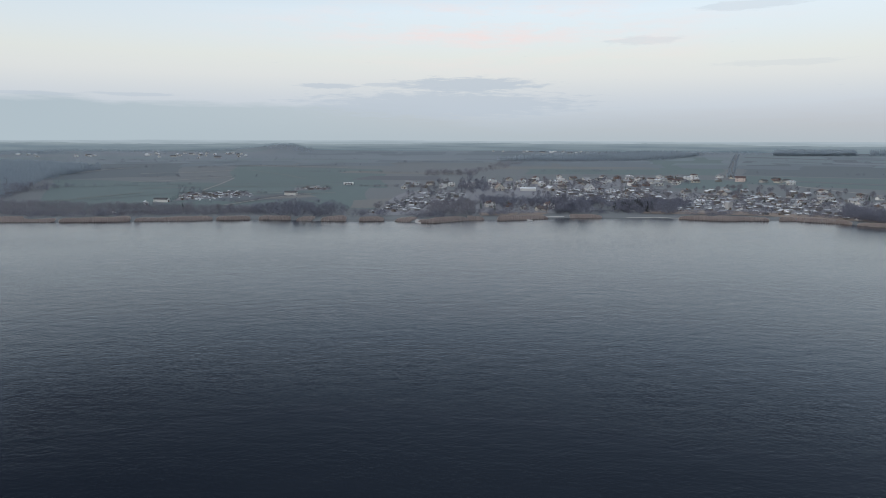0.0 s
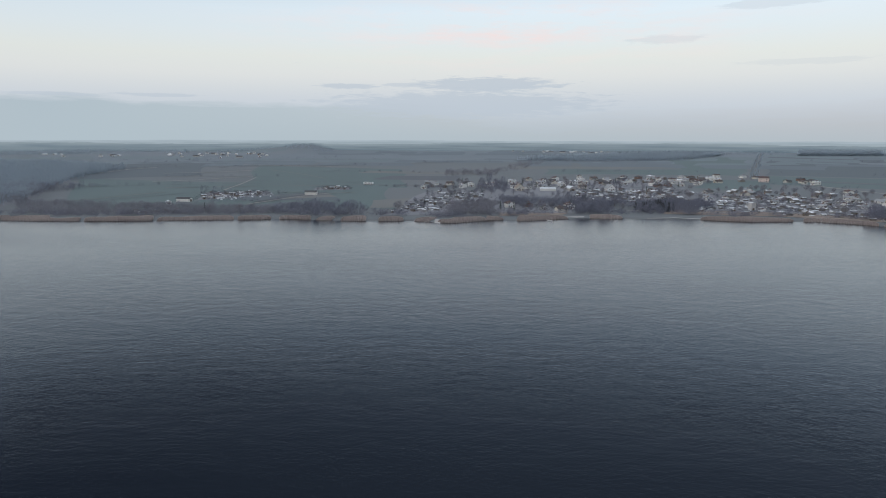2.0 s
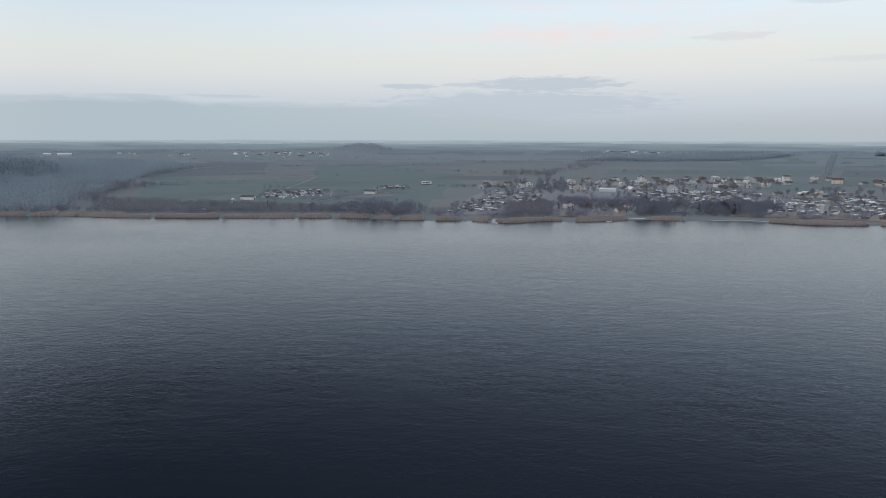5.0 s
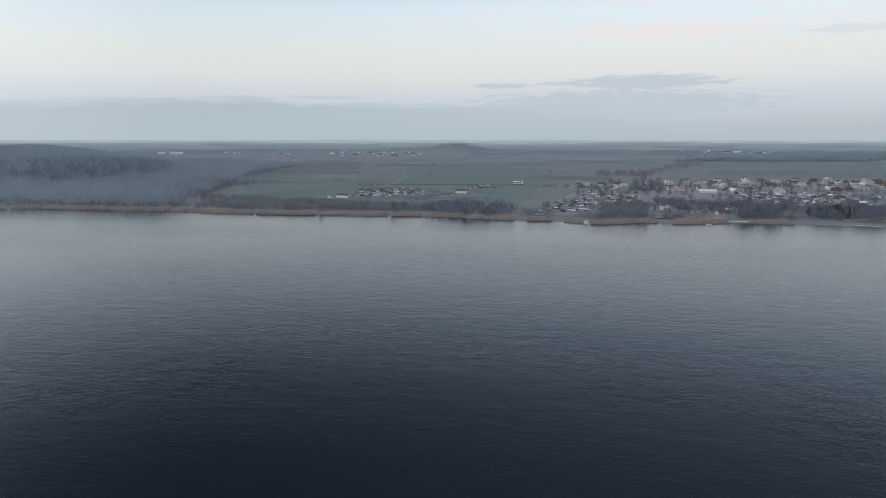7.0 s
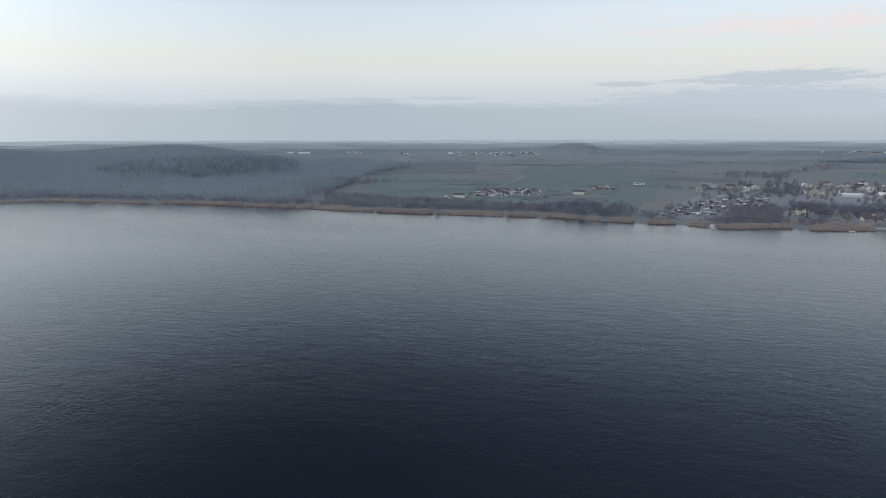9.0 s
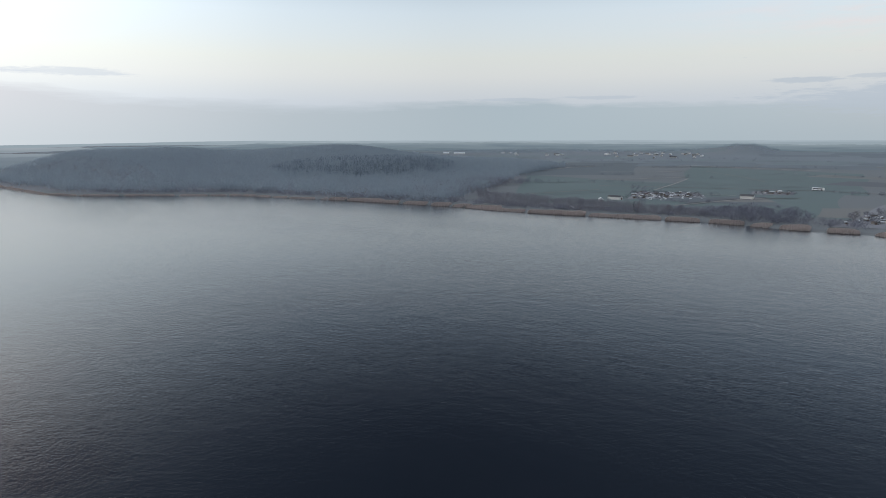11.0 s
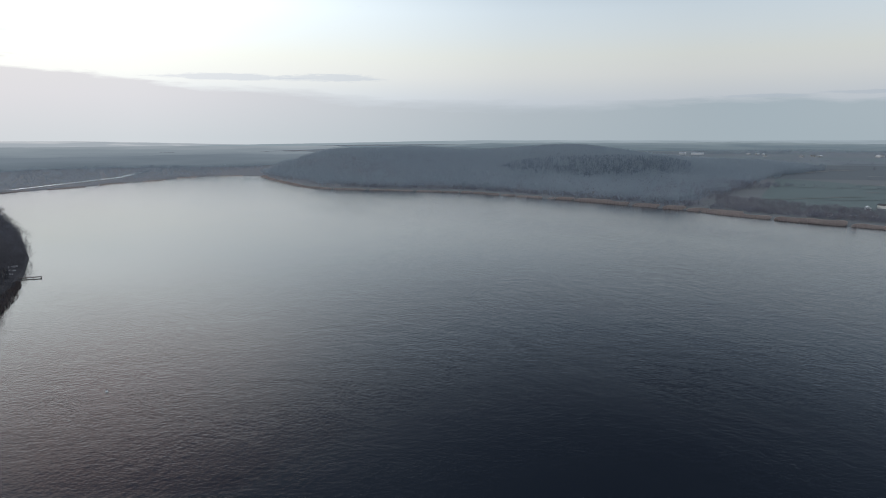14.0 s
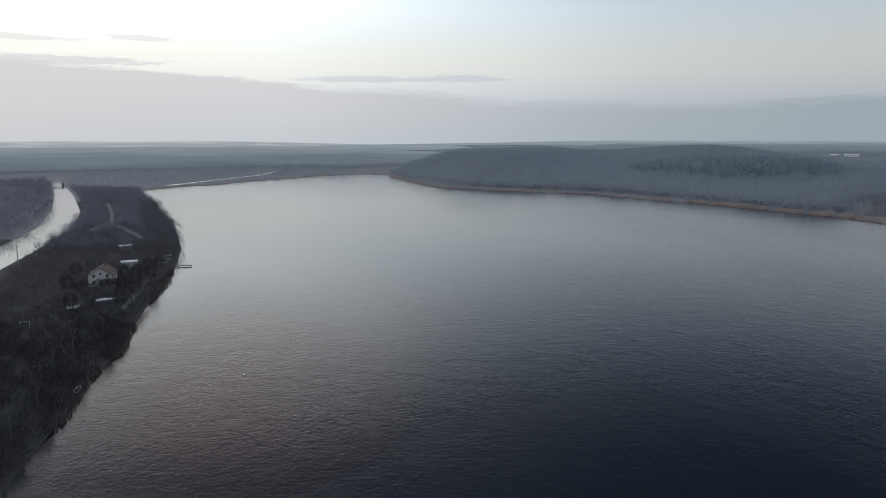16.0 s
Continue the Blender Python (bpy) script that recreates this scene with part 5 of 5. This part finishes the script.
landmark(shed(3.4, 6, 2.2, .5, WALLS[2], ROOFS[2]), -398, -14, 4, "grey shed with pale metal roof among trees", "shed")
landmark(shed(2.4, 6, 2.0, .4, WALLS[5], ROOFS[2]), -266, -17, 10, "board boathouse with pale metal roof", "shed")
landmark(shed(2.2, 3.6, 1.8, .4, WALLS[5], ROOFS[2]), -259, -27, 15, "low weathered shed in scrub", "shed")


ribbon("shore_strip", M_ASPHALT, [(-246, -15.5), (-258, -11), (-281, -7), (-302, -4), (-319, -0.5)], 2.2, "strip of grey rubble along the water's edge", "shore", 0.25, 5)
stand("thicket", "dark bushes before the front of a white house", scatter([(-299.3, -29), (-299.3, -10), (-295.5, -10), (-295.5, -29)], 22, 79, dry=.2), (2.9, 4.2), M_SHADED_TWIG, 79, 150, 0.7, "scrub", .05, size=.2, thick=.06)

# single bare trees along the near bank and round the house
ALDERS = [Kind(lambda i=i: bare_tree(90 + i, 5.5 + i * 1.1, 1.5 + .25 * i, 420, (M_HEDGE, M_SHADED_TWIG)[i // 2], (M_BARK, M_BIRCH)[i % 2]), ("bare dark alder at the water's edge", "bare pale-barked birch at the water's edge")[i % 2], "tree", "near shore trees") for i in range(4)]
for i in range(28):
    x = -128 - i * 7.4 + planter.uniform(-3, 3)
    y = float(np.interp(x, [q[0] for q in SOUTH_SHORE[:17]], [q[1] for q in SOUTH_SHORE[:17]])) - planter.uniform(4, 12)
    planter.choice(ALDERS).put(x, y, planter.uniform(0, 360))
for x, y in ((-299, -12), (-318, -31), (-330, -26), (-286, -31), (-252, -27)):
    planter.choice(ALDERS).put(x, y, planter.uniform(0, 360))


def jetty(length, width):
    j = new("jetty")
    for i in range(int(length / .32)):
        part("plank", boxes((-width / 2, width / 2, i * .32, i * .32 + .29, .52, .57)), M_WOOD, j)
    for x in (-width * .36, width * .36):
        part("beam", boxes((x - .06, x + .06, 0, length, .38, .515)), M_WOOD, j)
        for k in range(4):
            y = .3 + k * (length - .6) / 3
            part("post", rod(bmesh.new(), (x, y, -1.6), (x, y, .9), .09, .08, 7), M_WOOD, j)
    return j


tagged(jetty(9, 1.6), "narrow dark wooden jetty reaching into the lake", "jetty").matrix_basis = pose(-338, 7, 0, 0, 0, -8)


def boat():
    b = new("rowing_boat")
    bm = bmesh.new()
    rings = []
    for k in range(9):
        u = k / 8
        half = .75 * (1 - abs(2 * u - .9) ** 2.6 * .95)
        half = max(half, .06)
        y = -2.1 + 4.2 * u
        up = .08 + .25 * u ** 3
        rings.append([bm.verts.new(p) for p in ((-half, y, .5 + up), (-half * .8, y, .12), (0, y, -.05), (half * .8, y, .12), (half, y, .5 + up))])
    for r, q in zip(rings, rings[1:]):
        for i in range(4):
            bm.faces.new((r[i], r[i + 1], q[i + 1], q[i]))
    bm.faces.new(rings[0])
    bmesh.ops.recalc_face_normals(bm, faces=bm.faces)
    part("hull", bm, M_PAINT, b)
    for y in (-1.1, .2):
        part("seat", boxes((-.6, .6, y, y + .28, .34, .38)), M_WOOD, b)
    return b


tagged(boat(), "small white rowing boat moored at the near shore", "boat").matrix_basis = pose(-177, -19, .05, 0, 0, 75)


def pylon():
    p = new("power_pole")
    for x in (-.9, .9):
        part("leg", rod(bmesh.new(), (x, 0, -.4), (x * .35, 0, 9.6), .14, .09, 7), M_CONCRETE, p)
    for z, w in ((9.0, 2.6), (7.4, 3.2)):
        part("crossarm", boxes((-w, w, -.09, .09, z, z + .18)), M_STEEL, p)
        for x in (-w + .2, 0, w - .2):
            part("insulator", rod(bmesh.new(), (x, 0, z + .16), (x, 0, z + .5), .07, .05, 7), M_FRAME, p)
    for z in (2.5, 5.0):
        part("brace", boxes((-.75 + z * .05, .75 - z * .05, -.05, .05, z, z + .12)), M_STEEL, p)
    return p


tagged(copy_thing(bpy.data.objects["rowing_boat"], pose(64.1, 495.1, .05, 0, 0, 60)), "small pale rowing boat near the reeds")


for x, y, a in ((-345, 3.5, 20), (-356, 5, 160), (-366, 6, 10)):
    tagged(copy_thing(bpy.data.objects["rowing_boat"], pose(x, y, high(x, y) + .1, 0, 0, a)), "pale rowing boat drawn up on the bank")


def swing_frame():
    f = new("swing_frame")
    for y in (-1.3, 1.3):
        for x in (-.7, .7):
            part("leg", rod(bmesh.new(), (x, y, -.1), (0, y, 2.1), .07, .07, 7), M_FRAME, f)
    part("crossbar", rod(bmesh.new(), (0, -1.45, 2.1), (0, 1.45, 2.1), .07, .07, 7), M_FRAME, f)
    part("seat", boxes((-.2, .2, -.4, .4, .55, .62), bevel=.01), M_FRAME, f)
    for y in (-.38, .38):
        part("chain", rod(bmesh.new(), (0, y, .6), (0, y, 2.08), .02, .02, 5), M_STEEL, f)
    return f


put(swing_frame(), -242, -39, 10, "white painted garden swing frame in a clearing", "swing", first=True)


def buoy():
    b = new("buoy")
    bm = bmesh.new()
    bmesh.ops.create_uvsphere(bm, u_segments=14, v_segments=9, radius=.3)
    bmesh.ops.scale(bm, vec=(1, 1, .8), verts=bm.verts)
    part("float", bm, M_PAINT, b)
    part("ring", rod(bmesh.new(), (0, 0, .2), (0, 0, .38), .06, .05, 8), M_STEEL, b)
    return b


tagged(buoy(), "small white marker buoy floating on the lake", "buoy").matrix_basis = pose(-172.9, 19.1, .05)
put(pylon(), -372, -60, 20, "twin-legged power pole with crossarms beside a canal", "power pole", first=True)


def bridge():
    b = new("bridge")
    part("deck", boxes((-3.5, 3.5, -20, 20, 3.0, 3.7), bevel=.05), M_CONCRETE, b)
    for y in (-7, 7):
        part("pier", boxes((-3, 3, y - .6, y + .6, -1.6, 2.995), bevel=.05), M_CONCRETE, b)
    for x in (-3.4, 3.4):
        part("railing", boxes((x - .06, x + .06, -20, 20, 4.6, 4.7), *[(x - .05, x + .05, k * 2 - .05, k * 2 + .05, 3.7, 4.62) for k in range(-10, 11)]), M_STEEL, b)
    return b


tagged(bridge(), "low concrete road bridge across a canal", "bridge").matrix_basis = pose(-1000, -110, 0, 0, 0, -8)


def lorry():
    v = new("bus")
    part("body", boxes((-1.25, 1.25, -6, 6, .45, 3.2), bevel=.18), M_PAINT, v)
    for y in (-4.6, -2.7, -.8, 1.1, 3.0):
        for x in (-1.26, 1.26):
            part("window", boxes((x - .02, x + .02, y, y + 1.6, 1.6, 2.6)), M_GLASS, v)
    part("windscreen", boxes((-1.05, 1.05, 5.98, 6.03, 1.4, 2.8)), M_GLASS, v)
    for x in (-1.15, 1.15):
        for y in (-3.8, 3.9):
            part("wheel", rod(bmesh.new(), (x - .14, y, .48), (x + .14, y, .48), .48, sides=16), M_RUBBER, v)
    return v


put(lorry(), *polar(7.95, 835), 84, "long white bus on a country road", "bus", first=True, sink=-.36)
